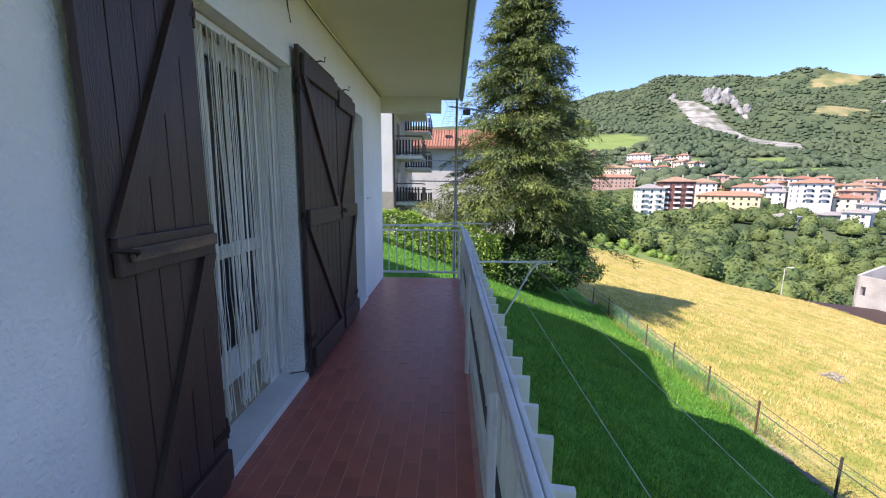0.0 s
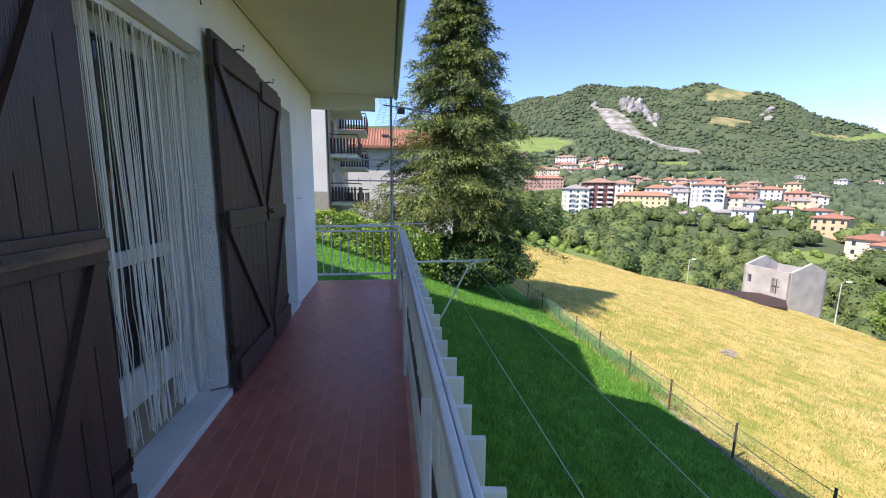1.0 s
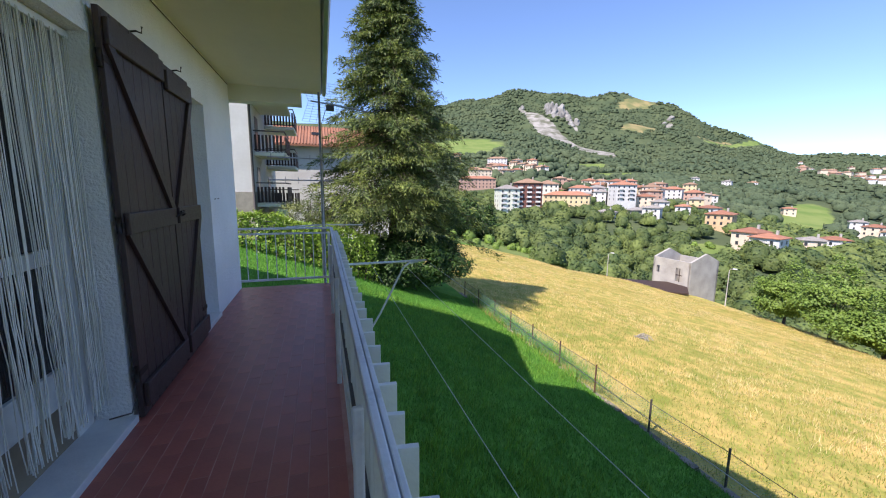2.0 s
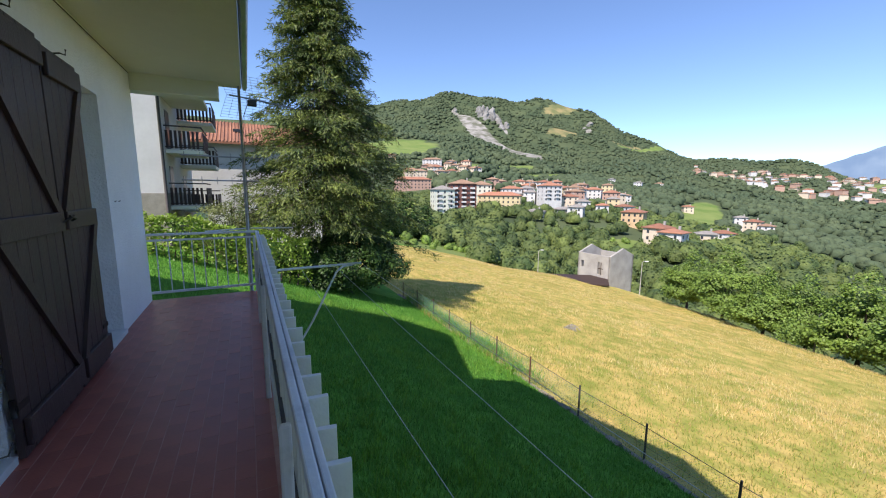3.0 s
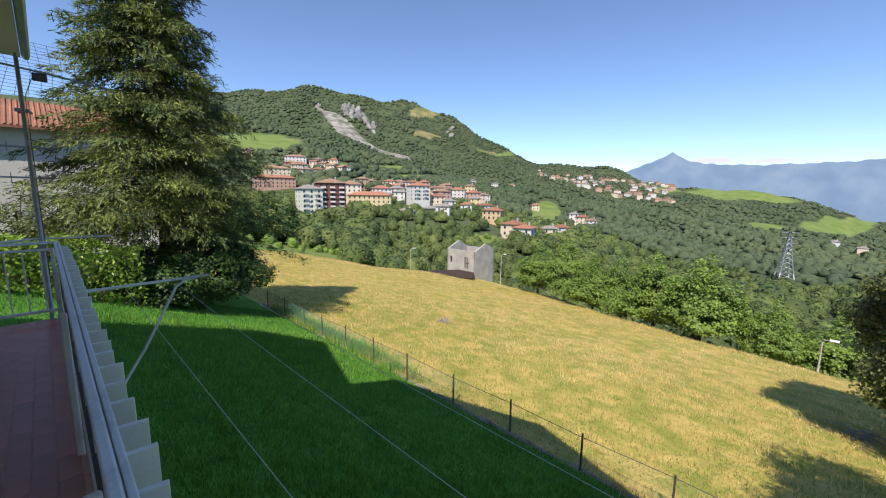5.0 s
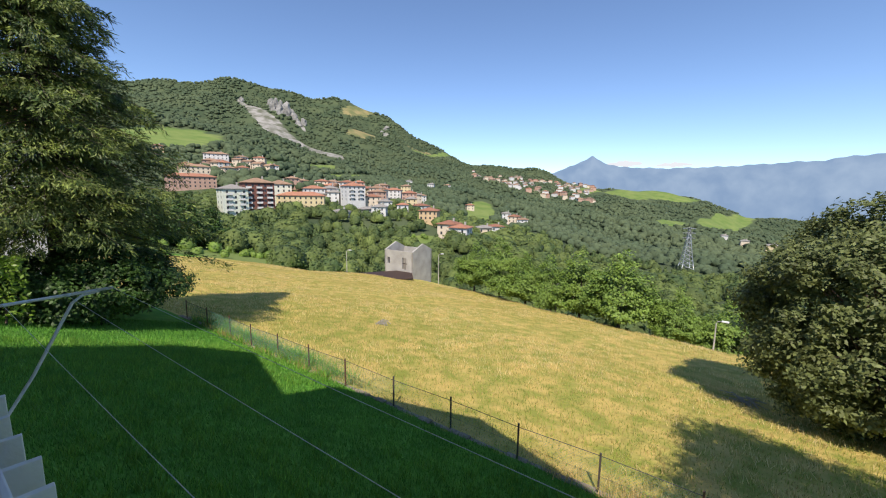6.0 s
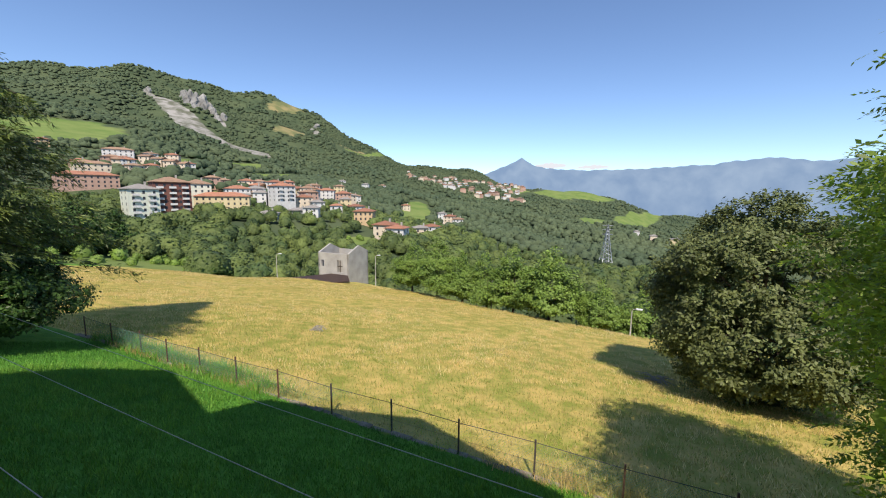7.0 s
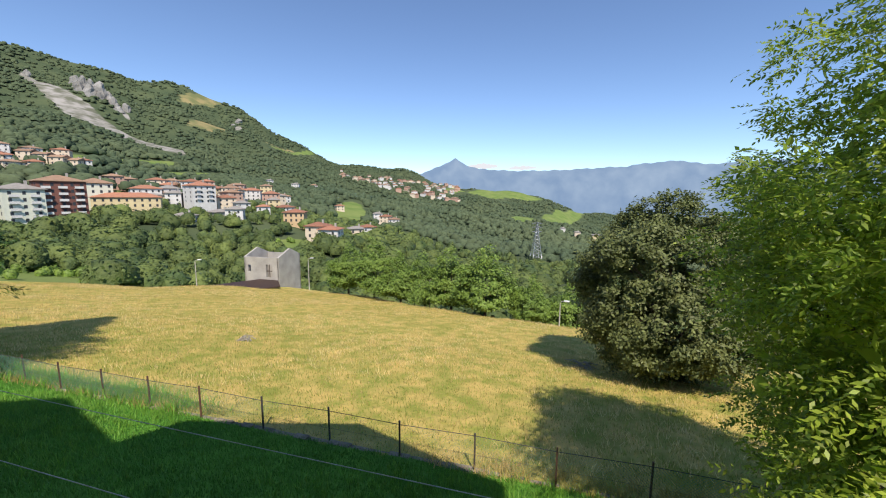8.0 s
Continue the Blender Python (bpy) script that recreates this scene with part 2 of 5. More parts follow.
CREST_R = [50, 72, 83, 79, 73, 82, 84, 73, 53, 44.5, 42, 44, 42, 42, 42, 50]


def land(x, y, rough=True):
    """The ground's height at x, y (arrays)."""
    x, y = np.asarray(x, float), np.asarray(y, float)
    r = np.hypot(x, y)
    az = np.degrees(np.arctan2(x, y)) % 360
    lawn = -2.8 - 0.345 * np.clip(x, -10, 9.8)
    field = -6.18 - 0.20 * np.clip(x - 9.8, 0, 90)
    near = np.where(x > 9.8, field, lawn)
    i = np.clip(np.searchsorted(AZ, az, side="right") - 1, 0, len(AZ) - 2)
    j = np.clip(np.searchsorted(RAD, r, side="right") - 1, 0, len(RAD) - 2)
    u = np.clip((az - AZ[i]) / (AZ[i + 1] - AZ[i]), 0, 1)
    v = np.clip((r - RAD[j]) / (RAD[j + 1] - RAD[j]), 0, 1)
    st = (STEEP[i, j] * (1 - u) + STEEP[i + 1, j] * u) * (1 - v) + (STEEP[i, j + 1] * (1 - u) + STEEP[i + 1, j + 1] * u) * v
    st = st + 0.011 * np.exp(-((az - 46) / 4) ** 2) * np.clip(1.3 - np.abs(r - 1500) / 420, 0, 1)
    far = 1.5 + st * np.maximum(r, 110)
    if rough:
        amp = np.clip((r - 300) / 1200, 0, 1) * 26 * np.clip((2600 - r) / 800, 0.25, 1)
        far = far + amp * (np.sin(x / 90 + np.sin(y / 140) * 2) * 0.35 + np.sin(y / 61 + x / 130) * 0.3 + np.sin(x / 37 - y / 45) * 0.22)
    rc = np.interp(az, CREST_AZ, CREST_R)
    w = np.clip((r - rc) / 38, 0, 1)
    w = w * w * (3 - 2 * w)
    z = near * (1 - w) + far * w
    if rough:
        z = z + np.clip((r - 9) / 20, 0, 1) * np.clip((120 - r) / 40, 0, 1) * 0.10 * np.sin(x / 3.1 + np.sin(y / 4.0)) * np.sin(y / 3.7)
    return z


def polar(az, r):
    return r * math.sin(radians(az)), r * math.cos(radians(az))


# ---- ground ----
def ground_material():
    m = bpy.data.materials.new("ground")
    m.use_nodes = True
    nt = m.node_tree
    N, L = nt.nodes, nt.links
    p = N["Principled BSDF"]
    p.inputs["Roughness"].default_value = 0.95
    p.inputs["Specular IOR Level"].default_value = 0.1
    geo = N.new("ShaderNodeNewGeometry")

    def noise_of(scale, detail=5):
        n = N.new("ShaderNodeTexNoise")
        n.inputs["Scale"].default_value, n.inputs["Detail"].default_value = scale, detail
        L.new(geo.outputs["Position"], n.inputs["Vector"])
        return n.outputs["Fac"]

    def ramp(fac, a, b, lo, hi):
        r = N.new("ShaderNodeValToRGB")
        r.color_ramp.elements[0].position, r.color_ramp.elements[1].position = lo, hi
        r.color_ramp.elements[0].color, r.color_ramp.elements[1].color = (*a, 1), (*b, 1)
        L.new(fac, r.inputs[0])
        return r.outputs[0]

    def mixed(fac, a, b):
        x = N.new("ShaderNodeMix")
        x.data_type = "RGBA"
        L.new(fac, x.inputs[0])
        L.new(a, x.inputs[6])
        L.new(b, x.inputs[7])
        return x.outputs[2]

    def zone(name):
        a = N.new("ShaderNodeAttribute")
        a.attribute_name = name
        n = N.new("ShaderNodeMath")
        n.operation = "ADD"
        L.new(a.outputs["Fac"], n.inputs[0])
        s = N.new("ShaderNodeMath")
        s.operation = "MULTIPLY_ADD"
        L.new(noise_of({"dry": 1.5, "rock": 0.055, "heath": 0.05}.get(name, 0.03), 9), s.inputs[0])
        s.inputs[1].default_value, s.inputs[2].default_value = 0.9, -0.45
        L.new(s.outputs[0], n.inputs[1])
        r = N.new("ShaderNodeMapRange")
        r.inputs["From Min"].default_value, r.inputs["From Max"].default_value = 0.42, 0.58
        L.new(n.outputs[0], r.inputs["Value"])
        return r.outputs[0]

    lawn = ramp(noise_of(1.1), (0.080, 0.215, 0.030), (0.135, 0.31, 0.042), 0.35, 0.65)
    dry = ramp(noise_of(0.85, 14), (0.275, 0.290, 0.062), (0.54, 0.405, 0.130), 0.36, 0.62)
    wood = ramp(noise_of(0.02, 8), (0.055, 0.080, 0.042), (0.090, 0.115, 0.056), 0.35, 0.65)
    meadow = ramp(noise_of(0.04, 6), (0.12, 0.190, 0.048), (0.195, 0.245, 0.075), 0.35, 0.65)
    rock = ramp(noise_of(0.05, 10), (0.13, 0.135, 0.095), (0.33, 0.315, 0.285), 0.38, 0.60)
    heath = ramp(noise_of(0.03, 8), (0.15, 0.165, 0.07), (0.28, 0.235, 0.11), 0.40, 0.60)
    c = mixed(zone("dry"), lawn, dry)
    c = mixed(zone("wood"), c, wood)
    c = mixed(zone("meadow"), c, meadow)
    c = mixed(zone("heath"), c, heath)
    c = mixed(zone("rock"), c, rock)
    L.new(c, p.inputs["Base Color"])
    b = N.new("ShaderNodeBump")
    b.inputs["Strength"].default_value, b.inputs["Distance"].default_value = 0.8, 0.14
    L.new(noise_of(4.0, 8), b.inputs["Height"])
    L.new(b.outputs[0], p.inputs["Normal"])
    return m


def blob(az, st, caz, cst, raz, rst, turn=0.0):
    """1 inside a soft oval patch of hillside."""
    a, b = (az - caz) / raz, (st - cst) / rst
    a, b = a * math.cos(turn) + b * math.sin(turn), b * math.cos(turn) - a * math.sin(turn)
    return np.clip(1.6 - np.hypot(a, b), 0, 1)


def zones(x, y):
    """How far each kind of ground cover holds at x, y."""
    r = np.hypot(x, y)
    az = np.degrees(np.arctan2(x, y)) % 360
    st = (land(x, y, False) - 1.5) / np.maximum(r, 1)
    rc = np.interp(az, CREST_AZ, CREST_R)
    rc = rc + 16 * np.exp(-((az - 91) / 4) ** 2)
    far = r > 300
    dry = np.clip((x - 9.8) / 0.5 + 0.5, 0, 1) * np.clip((rc + 12 - r) / 8, 0, 1)
    wood = np.clip((r - rc - 14) / 8, 0, 1)
    meadow = np.maximum.reduce([
        far * blob(az, st, 20, 0.108, 5.5, 0.016, -0.1), far * blob(az, st, 34, 0.066, 6, 0.006),
        (r > 85) * (r < 160) * blob(az, r / 1000, 24, 0.118, 9, 0.020), (r > 95) * (r < 300) * blob(az, st, 53, -0.118, 2.2, 0.010),
        far * blob(az, st, 61, -0.055, 2.0, 0.028, 0.4), far * blob(az, st, 84, 0.006, 8, 0.010, -0.2), far * blob(az, st, 54, 0.100, 3, 0.005),
        far * blob(az, st, 92, -0.055, 2.5, 0.012), far * blob(az, st, 87, -0.06, 2, 0.008), far * blob(az, st, 42, 0.045, 4, 0.005),
        far * blob(az, st, 104, -0.11, 5, 0.012)])
    heath = np.maximum.reduce([far * blob(az, st, 43.8, 0.138, 2.0, 0.008), far * blob(az, st, 44, 0.198, 3.0, 0.007), far * blob(az, st, 52, 0.11, 2.0, 0.004)])
    # scree running down from the crag
    rock = np.zeros_like(st)
    a17 = az * 0.0175
    line = ((28.4, .202, .006), (29.8, .178, .010), (31.5, .158, .012), (34.0, .134, .010), (37.0, .108, .008), (41.0, .085, .006))
    line2 = ((32.2, .209, .003), (33.0, .190, .008), (34.6, .168, .006), (36.0, .150, .003))
    for (a0, s0, w0), (a1, s1, w1) in [*zip(line, line[1:]), *zip(line2, line2[1:])]:
        dx, dy = (a1 - a0) * .0175, s1 - s0
        f = np.clip(((a17 - a0 * .0175) * dx + (st - s0) * dy) / (dx * dx + dy * dy), 0, 1)
        dist = np.hypot(a17 - a0 * .0175 - f * dx, st - s0 - f * dy)
        rock = np.maximum(rock, np.clip(1.5 - dist / (w0 + (w1 - w0) * f), 0, 1))
    rock = np.maximum.reduce([rock, blob(az, st, 47.2, .152, .4, .008)]) * far
    return dict(dry=dry, wood=wood, meadow=meadow, heath=heath, rock=rock)


def build_ground():
    a1 = np.arange(0, 124, 0.5)
    az = np.radians(np.concatenate([a1, np.arange(124, 360, 4.0)]))
    r = [0.02]
    while r[-1] < 4700:
        r.append(r[-1] + min(0.9 + r[-1] * 0.004, 1.2) if r[-1] < 60 else r[-1] * 1.028)
    r = np.array(r)
    A, Rr = np.meshgrid(az, r, indexing="ij")
    x, y = Rr * np.sin(A), Rr * np.cos(A)
    z = land(x, y)
    na, nr = A.shape
    idx = np.arange(na * nr).reshape(na, nr)
    nxt = np.roll(idx, -1, axis=0)
    f = np.stack([idx[:, :-1], nxt[:, :-1], nxt[:, 1:], idx[:, 1:]], -1).reshape(-1, 4)[:, ::-1]
    data = np_mesh("ground", np.stack([x, y, z], -1).reshape(-1, 3), f, True)
    for name, v in zones(x.ravel(), y.ravel()).items():
        at = data.attributes.new(name, "FLOAT", "POINT")
        at.data.foreach_set("value", v.astype(np.float32))
    tagged(put("ground", data, ground_material()), "green lawn, dry yellow hay field and wooded valley slopes", "ground", kind="structure")


build_ground()


def distant_range():
    """The range beyond the valley; its haze is a blue put in as glow."""
    m = bpy.data.materials.new("haze_glow")
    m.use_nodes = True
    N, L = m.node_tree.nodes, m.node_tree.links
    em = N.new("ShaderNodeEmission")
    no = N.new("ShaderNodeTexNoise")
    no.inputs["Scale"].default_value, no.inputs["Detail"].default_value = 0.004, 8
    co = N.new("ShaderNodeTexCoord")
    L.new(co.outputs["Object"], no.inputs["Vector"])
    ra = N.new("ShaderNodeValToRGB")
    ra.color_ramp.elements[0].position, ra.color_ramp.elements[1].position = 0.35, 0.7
    # haze blues, emitted by the mesh instead of lit by the sun
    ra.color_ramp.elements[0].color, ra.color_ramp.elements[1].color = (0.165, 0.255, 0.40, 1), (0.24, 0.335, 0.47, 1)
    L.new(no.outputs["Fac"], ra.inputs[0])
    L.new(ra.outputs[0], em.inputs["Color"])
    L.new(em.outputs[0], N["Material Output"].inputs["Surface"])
    azs = [58, 66, 70, 72.3, 74, 76.5, 78, 80, 85, 91.5, 97.7, 100, 102, 106, 108.7, 115, 130, 150]
    tops = [.02, .04, .048, .061, .073, .094, .078, .068, .063, .064, .069, .070, .076, .080, .070, .075, .06, .03]
    a = np.arange(58, 150, 0.25)
    t = np.interp(a, azs, tops) + 0.0015 * np.sin(a * 3.1) * np.sin(a * 1.3)
    rows = []
    for k, (r, s) in enumerate(((4000, -0.10), (4150, -0.04), (4350, 0.45), (4500, 0.8), (4600, 1.0), (4700, 0.3))):
        st = np.where(s < 0, s, t * s)
        jitter = 30 * np.sin(a * 2.3 + k) + 20 * np.sin(a * 5.7 + 2 * k)
        rr = r + jitter * (s > 0)
        rows.append(np.stack([rr * np.sin(np.radians(a)), rr * np.cos(np.radians(a)), 1.5 + st * rr], -1))
    v = np.stack(rows, 1)
    idx = np.arange(v.shape[0] * v.shape[1]).reshape(v.shape[:2])
    f = np.stack([idx[:-1, :-1], idx[1:, :-1], idx[1:, 1:], idx[:-1, 1:]], -1).reshape(-1, 4)
    tagged(put("backdrop", np_mesh("backdrop", v.reshape(-1, 3), f, True), m), "mountain range across the valley, its haze a blue glow", "mountains", kind="structure")


distant_range()


# ---- the house with the balcony ----
WX = -1.2            # face of the facade
END = 6.38           # far end of the balcony
CEIL = 2.93


def build_house():
    def wall(name, *boxes, m="plaster", label="rough white roughcast plaster wall"):
        tagged(part(name, boxed(*boxes), M[m]), label, "wall", kind="structure")
    # facade with the openings of two doors
    wall("wall_east", (WX - .3, WX, -5, 1.72, -3.5, 6.0), (WX - .3, WX, 1.72, 2.86, 2.33, 6.0), (WX - .3, WX, 1.72, 2.86, -3.5, 0.0),
         (WX - .3, WX, 2.86, 4.38, -3.5, 6.0), (WX - .3, WX, 4.38, 5.05, 2.38, 6.0), (WX - .3, WX, 4.38, 5.05, -3.5, 0.0), (WX - .3, WX, 5.05, END, -3.5, 6.0))
    wall("wall_north", (-9.5, WX - .3, END - .3, END, -3.5, 6.0))
    wall("wall_south", (-9.5, WX - .3, -5, -4.7, -3.5, 6.0))
    wall("wall_west", (-9.8, -9.5, -5, END, -3.5, 6.0))
    # rooms behind the doors
    tagged(part("floor_inside", boxed((-5, WX - .3, -4.6, 6.0, -.2, 0.01)), M["inside"]), "brown floor of the dim room", "floor", kind="structure")
    tagged(part("wall_inside", boxed((-5.1, -5, -4.6, 6.0, 0, 2.9)), M["inside"]), "dim inner wall of the room", "wall", kind="structure")
    tagged(part("ceiling_inside", boxed((-9.5, WX - .3, -4.7, END - .3, 2.9, 3.05)), M["plaster"]), "plain ceiling of the rooms", "ceiling", kind="structure")
    # upper balcony slab that roofs this one, with its edge beam
    tagged(part("ceiling", boxed((WX, .045, -5, 6.6, CEIL, CEIL + .2)), M["soffit"]), "cream painted concrete soffit over the balcony", "ceiling", kind="structure")
    tagged(part("ceiling_beam", boxed((WX - .1, -.24, 6.36, 6.60, CEIL - .21, CEIL)), M["soffit"]), "cream painted concrete beam under the slab", "beam", kind="structure")
    # gabled roof, its gable end over the facade
    bm = bmesh.new()
    for a, b in (((-3.3, 5.75), (0.8, 8.35)), ((0.8, 8.35), (7.2, 5.75))):
        v = [bm.verts.new((x, yy, zz + dz)) for x in (-10.2, 0.95) for yy, zz in (a, b) for dz in (0, .22)]
        for f in ((0, 1, 3, 2), (4, 6, 7, 5), (0, 4, 5, 1), (2, 3, 7, 6), (1, 5, 7, 3), (0, 2, 6, 4)):
            bm.faces.new([v[i] for i in f])
    tagged(part("roof", bm, M["roof"]), "overhanging tiled gable roof of the house", "roof", kind="structure")
    bm = bmesh.new()
    for x0 in (WX - .3, -9.8):
        v = [bm.verts.new((x0 + dx, yy, zz)) for dx in (0, .3) for yy, zz in ((-3.1, 5.99), (.8, 8.3), (6.38, 6.05))]
        bm.faces.new(v[:3])
        bm.faces.new(v[3:][::-1])
        for i in range(3):
            bm.faces.new((v[i], v[i + 3], v[(i + 1) % 3 + 3], v[(i + 1) % 3]))
    tagged(part("gable", bm, M["plaster"]), "white plaster gable under the roof", "wall", kind="structure")
    # taller gabled block added out of view, shaped to cast the lawn's second shadow
    tagged(part("wing_wall", boxed((-12, -3.4, END + .02, 12.9, -3, 9.0)), M["plaster"]), "unseen white plaster block added to shade the lawn", "wall", kind="structure")
    bm = bmesh.new()
    for a, b in (((4.9, 8.9), (10.5, 11.75)), ((10.5, 11.75), (13.2, 9.1))):
        v = [bm.verts.new((x, yy, zz + dz)) for x in (-12.3, -3.35) for yy, zz in (a, b) for dz in (0, .22)]
        for f in ((0, 1, 3, 2), (4, 6, 7, 5), (0, 4, 5, 1), (2, 3, 7, 6), (1, 5, 7, 3), (0, 2, 6, 4)):
            bm.faces.new([v[i] for i in f])
    v = [bm.verts.new((x, yy, zz)) for x in (-12, -3.4) for yy, zz in ((END, 8.99), (12.9, 8.99), (10.5, 11.65))]
    bm.faces.new(v[:3])
    bm.faces.new(v[3:][::-1])
    tagged(part("wing_roof", bm, M["roof"]), "unseen tiled gable roof added to shade the lawn", "roof", kind="structure")
    tagged(part("slab", boxed((WX, .155, -5, END + .05, -.22, -.012)), M["soffit"]), "painted concrete balcony slab", "balcony slab", kind="structure")
    # sills
    tagged(part("door_sill", boxed((WX - .3, WX + .03, 1.72, 2.86, -.02, .045), bevel=.004), M["sill"]), "worn grey stone door sill", "sill", kind="structure")
    tagged(part("door_sill", boxed((WX - .3, WX + .03, 4.38, 5.05, -.02, .045), bevel=.004), M["sill"]), "worn grey stone door sill", "sill", kind="structure")
    # gutter and fascia along the slab's edge
    bm = bmesh.new()
    prism(bm, [(.05, CEIL + .02), (.05, CEIL + .24), (.06, CEIL + .24), (.06, CEIL + .05), (.075, CEIL + .0), (.10, CEIL + .0), (.115, CEIL + .04), (.115, CEIL + .17), (.122, CEIL + .17), (.122, CEIL + .03), (.105, CEIL - .015), (.07, CEIL - .015)], -5, 6.62)
    tagged(part("gutter", bm, M["gutter"]), "grey sheet metal gutter along the slab edge", "gutter", kind="structure")


build_house()


def glazed_door(name, y0, y1, top, label):
    d = thing(name, pose(WX - .22, y0, .045), label, "door", kind="structure")
    w, h = y1 - y0, top - .045
    leaf = part("leaf", boxed((-.03, .03, .004, .07, 0, h), (-.03, .03, w - .16, w - .004, 0, h), (-.03, .03, .07, w - .16, .26, .46),
                              (-.03, .03, .07, w - .16, h - .09, h), (-.03, .03, .07, w - .16, 1.03, 1.11), bevel=.004), M["frame"], d)
    part("kick_panel", boxed((-.02, .02, .065, w - .155, 0, .265)), M["inside"], leaf, "brown lower panel")
    for z0, z1 in ((.46, 1.03), (1.11, h - .09)):
        part("pane", boxed((-.006, .006, .065, w - .155, z0 - .005, z1 + .005)), M["pane"], leaf)
    return d


glazed_door("door_1", 1.74, 2.84, 2.29, "white painted glazed door behind hanging strings")
glazed_door("door_2", 4.40, 5.03, 2.35, "white painted glazed door in a deep reveal")


def string_curtain():
    c = thing("string_curtain", pose(WX - .10, 1.76, 2.30), "cream string curtain hanging in the open doorway", "curtain")
    part("curtain_rail", boxed((-.012, .012, -.02, 1.12, -.02, .02), bevel=.004), M["frame"], c, "white curtain rail")
    y = 0.0
    r = random.Random(4)
    while y < 1.09:
        ends = .13 + .05 * r.random() + (.10 if r.random() < .1 else 0)
        lean = (.55 - y) * .02 * r.random()
        bunch = min((.05, .16, .25, .44, .52, .70, .78, .95, 1.04), key=lambda q: abs(q - y))
        hold = r.uniform(.45, .95)
        pts = []
        x = r.uniform(-.02, .02)
        for k in range(13):
            f = k / 12
            z = -.01 - f * (2.25 - ends)
            wav = math.sin(k * 2.1 + y * 90) * .009 * (f > .6) + math.sin(k * 1.3 + y * 31) * .0015
            g = max(0, f - .25) / .75
            pts.append((x + r.uniform(-.001, .001), y + lean * f + (bunch - y) * hold * g * (1.25 - .6 * g) + wav, z))
        part("string", tube(bmesh.new(), pts, r.choice((.0020, .0025, .0030)), 4), M["string"], c)
        y += r.choice((.005, .006, .007, .008, .009)) if r.random() > .045 else .022
        if .30 < y < .335 or .575 < y < .60 or .84 < y < .86:
            y += .035


string_curtain()


def shutter_leaf(y0, y1, height, brace, hinge_left, label, tilt=0.0):
    """A plank shutter leaf folded back on the wall; brace 1 or -1 tells which way the diagonals lean."""
    w = y1 - y0
    s = thing("shutter", pose(WX + .045, y0, .02, 0, 0, tilt), label, "shutter", "plank shutters of the balcony doors")
    n = max(4, round(w / .115))
    for k in range(n):
        part("plank", boxed((-.016, .016, w * k / n + .002, w * (k + 1) / n - .002, 0, height), bevel=.003), M["shutter"], s)
    for z0, z1 in ((.06, .22), (1.18, 1.31), (height - .20, height - .05)):
        part("ledge", boxed((.017, .047, .02, w - .02, z0, z1), bevel=.006), M["shutter"], s)
    if hinge_left is None:
        part("bare_strip", boxed((.048, .066, .05, w - .03, 1.225, 1.275), bevel=.006), M["worn"], s, "bare worn wooden strip")
    for z0, z1 in ((.22, 1.18), (1.31, height - .20)):
        a, b = (.05, w - .05) if brace > 0 else (w - .05, .05)
        bm = bmesh.new()
        v = []
        for x in (.017, .042):
            for yy, zz in ((a - .04, z0), (a + .04, z0), (b + .04, z1), (b - .04, z1)):
                v.append(bm.verts.new((x, min(max(yy, .01), w - .01), zz)))
        for f in ((0, 1, 2, 3), (7, 6, 5, 4), (0, 4, 5, 1), (1, 5, 6, 2), (2, 6, 7, 3), (3, 7, 4, 0)):
            bm.faces.new([v[i] for i in f])
        bmesh.ops.recalc_face_normals(bm, faces=bm.faces)
        part("brace", bm, M["shutter"], s)
    hy = -.012 if hinge_left else w + .012
    for z in (.30, 1.24, height - .28):
        bm = tube(bmesh.new(), [(0, hy, z - .05), (0, hy, z + .05)], .014, 8)
        box(bm, .017, .022, min(hy, hy + (.12 if hinge_left else -.12)), max(hy, hy + (.12 if hinge_left else -.12)), z - .018, z + .018)
        part("hinge", bm, M["iron"], s, "black iron strap hinge")
    ly = w - .06 if hinge_left else .06
    part("latch", tube(bmesh.new(), [(.05, ly, 1.24), (.075, ly, 1.26), (.075, ly + (.10 if hinge_left else -.10), 1.28)], .008, 6), M["iron"], s, "iron latch")
    part("stay_hook", tube(bmesh.new(), [(-.03, w * .55, height + .02), (.02, w * .55, height + .03), (.05, w * .55, height + .02), (.055, w * .55, height + .06)], .006, 6), M["iron"], s, "iron stay hook")
    return s


shutter_leaf(1.20, 1.73, 2.46, 1, None, "dark brown plank shutter with a worn bare-wood crossbar", 0)
shutter_leaf(2.86, 3.70, 2.46, -1, True, "dark brown plank shutter folded back beside the doorway")
shutter_leaf(3.72, 4.34, 2.42, 1, False, "dark brown plank shutter with chipped edges, folded back")


# cable along the wall under the ceiling
for pts in ([(WX + .01, 2.80, 2.92), (WX + .012, 2.84, 2.7), (WX + .01, 2.88, 2.62)],
            [(WX + .01, 2.2, 2.92), (WX + .03, 3.1, 2.87), (WX + .012, 3.6, 2.89), (WX + .012, 4.6, 2.90), (WX + .012, 6.3, 2.905)],
            [(WX + .02, 2.86, .13), (WX + .03, 2.78, .10), (WX - .05, 2.70, .12)]):
    tagged(part("cable", tube(bmesh.new(), pts, .005, 5), M["darkwire"]), "thin dark cable tacked along the wall", "cable")


# two small hooks on the pier beyond the second door
for y in (5.22, 5.36):
    bm = tube(bmesh.new(), [(WX - .005, y, 1.36), (WX + .012, y, 1.36), (WX + .014, y, 1.372)], .005, 6)
    tagged(part("wall_hook", bm, M["iron"]), "small dark iron hook in the plaster wall", "hook", "hooks in the wall")


# ---- railing ----
RX = .10


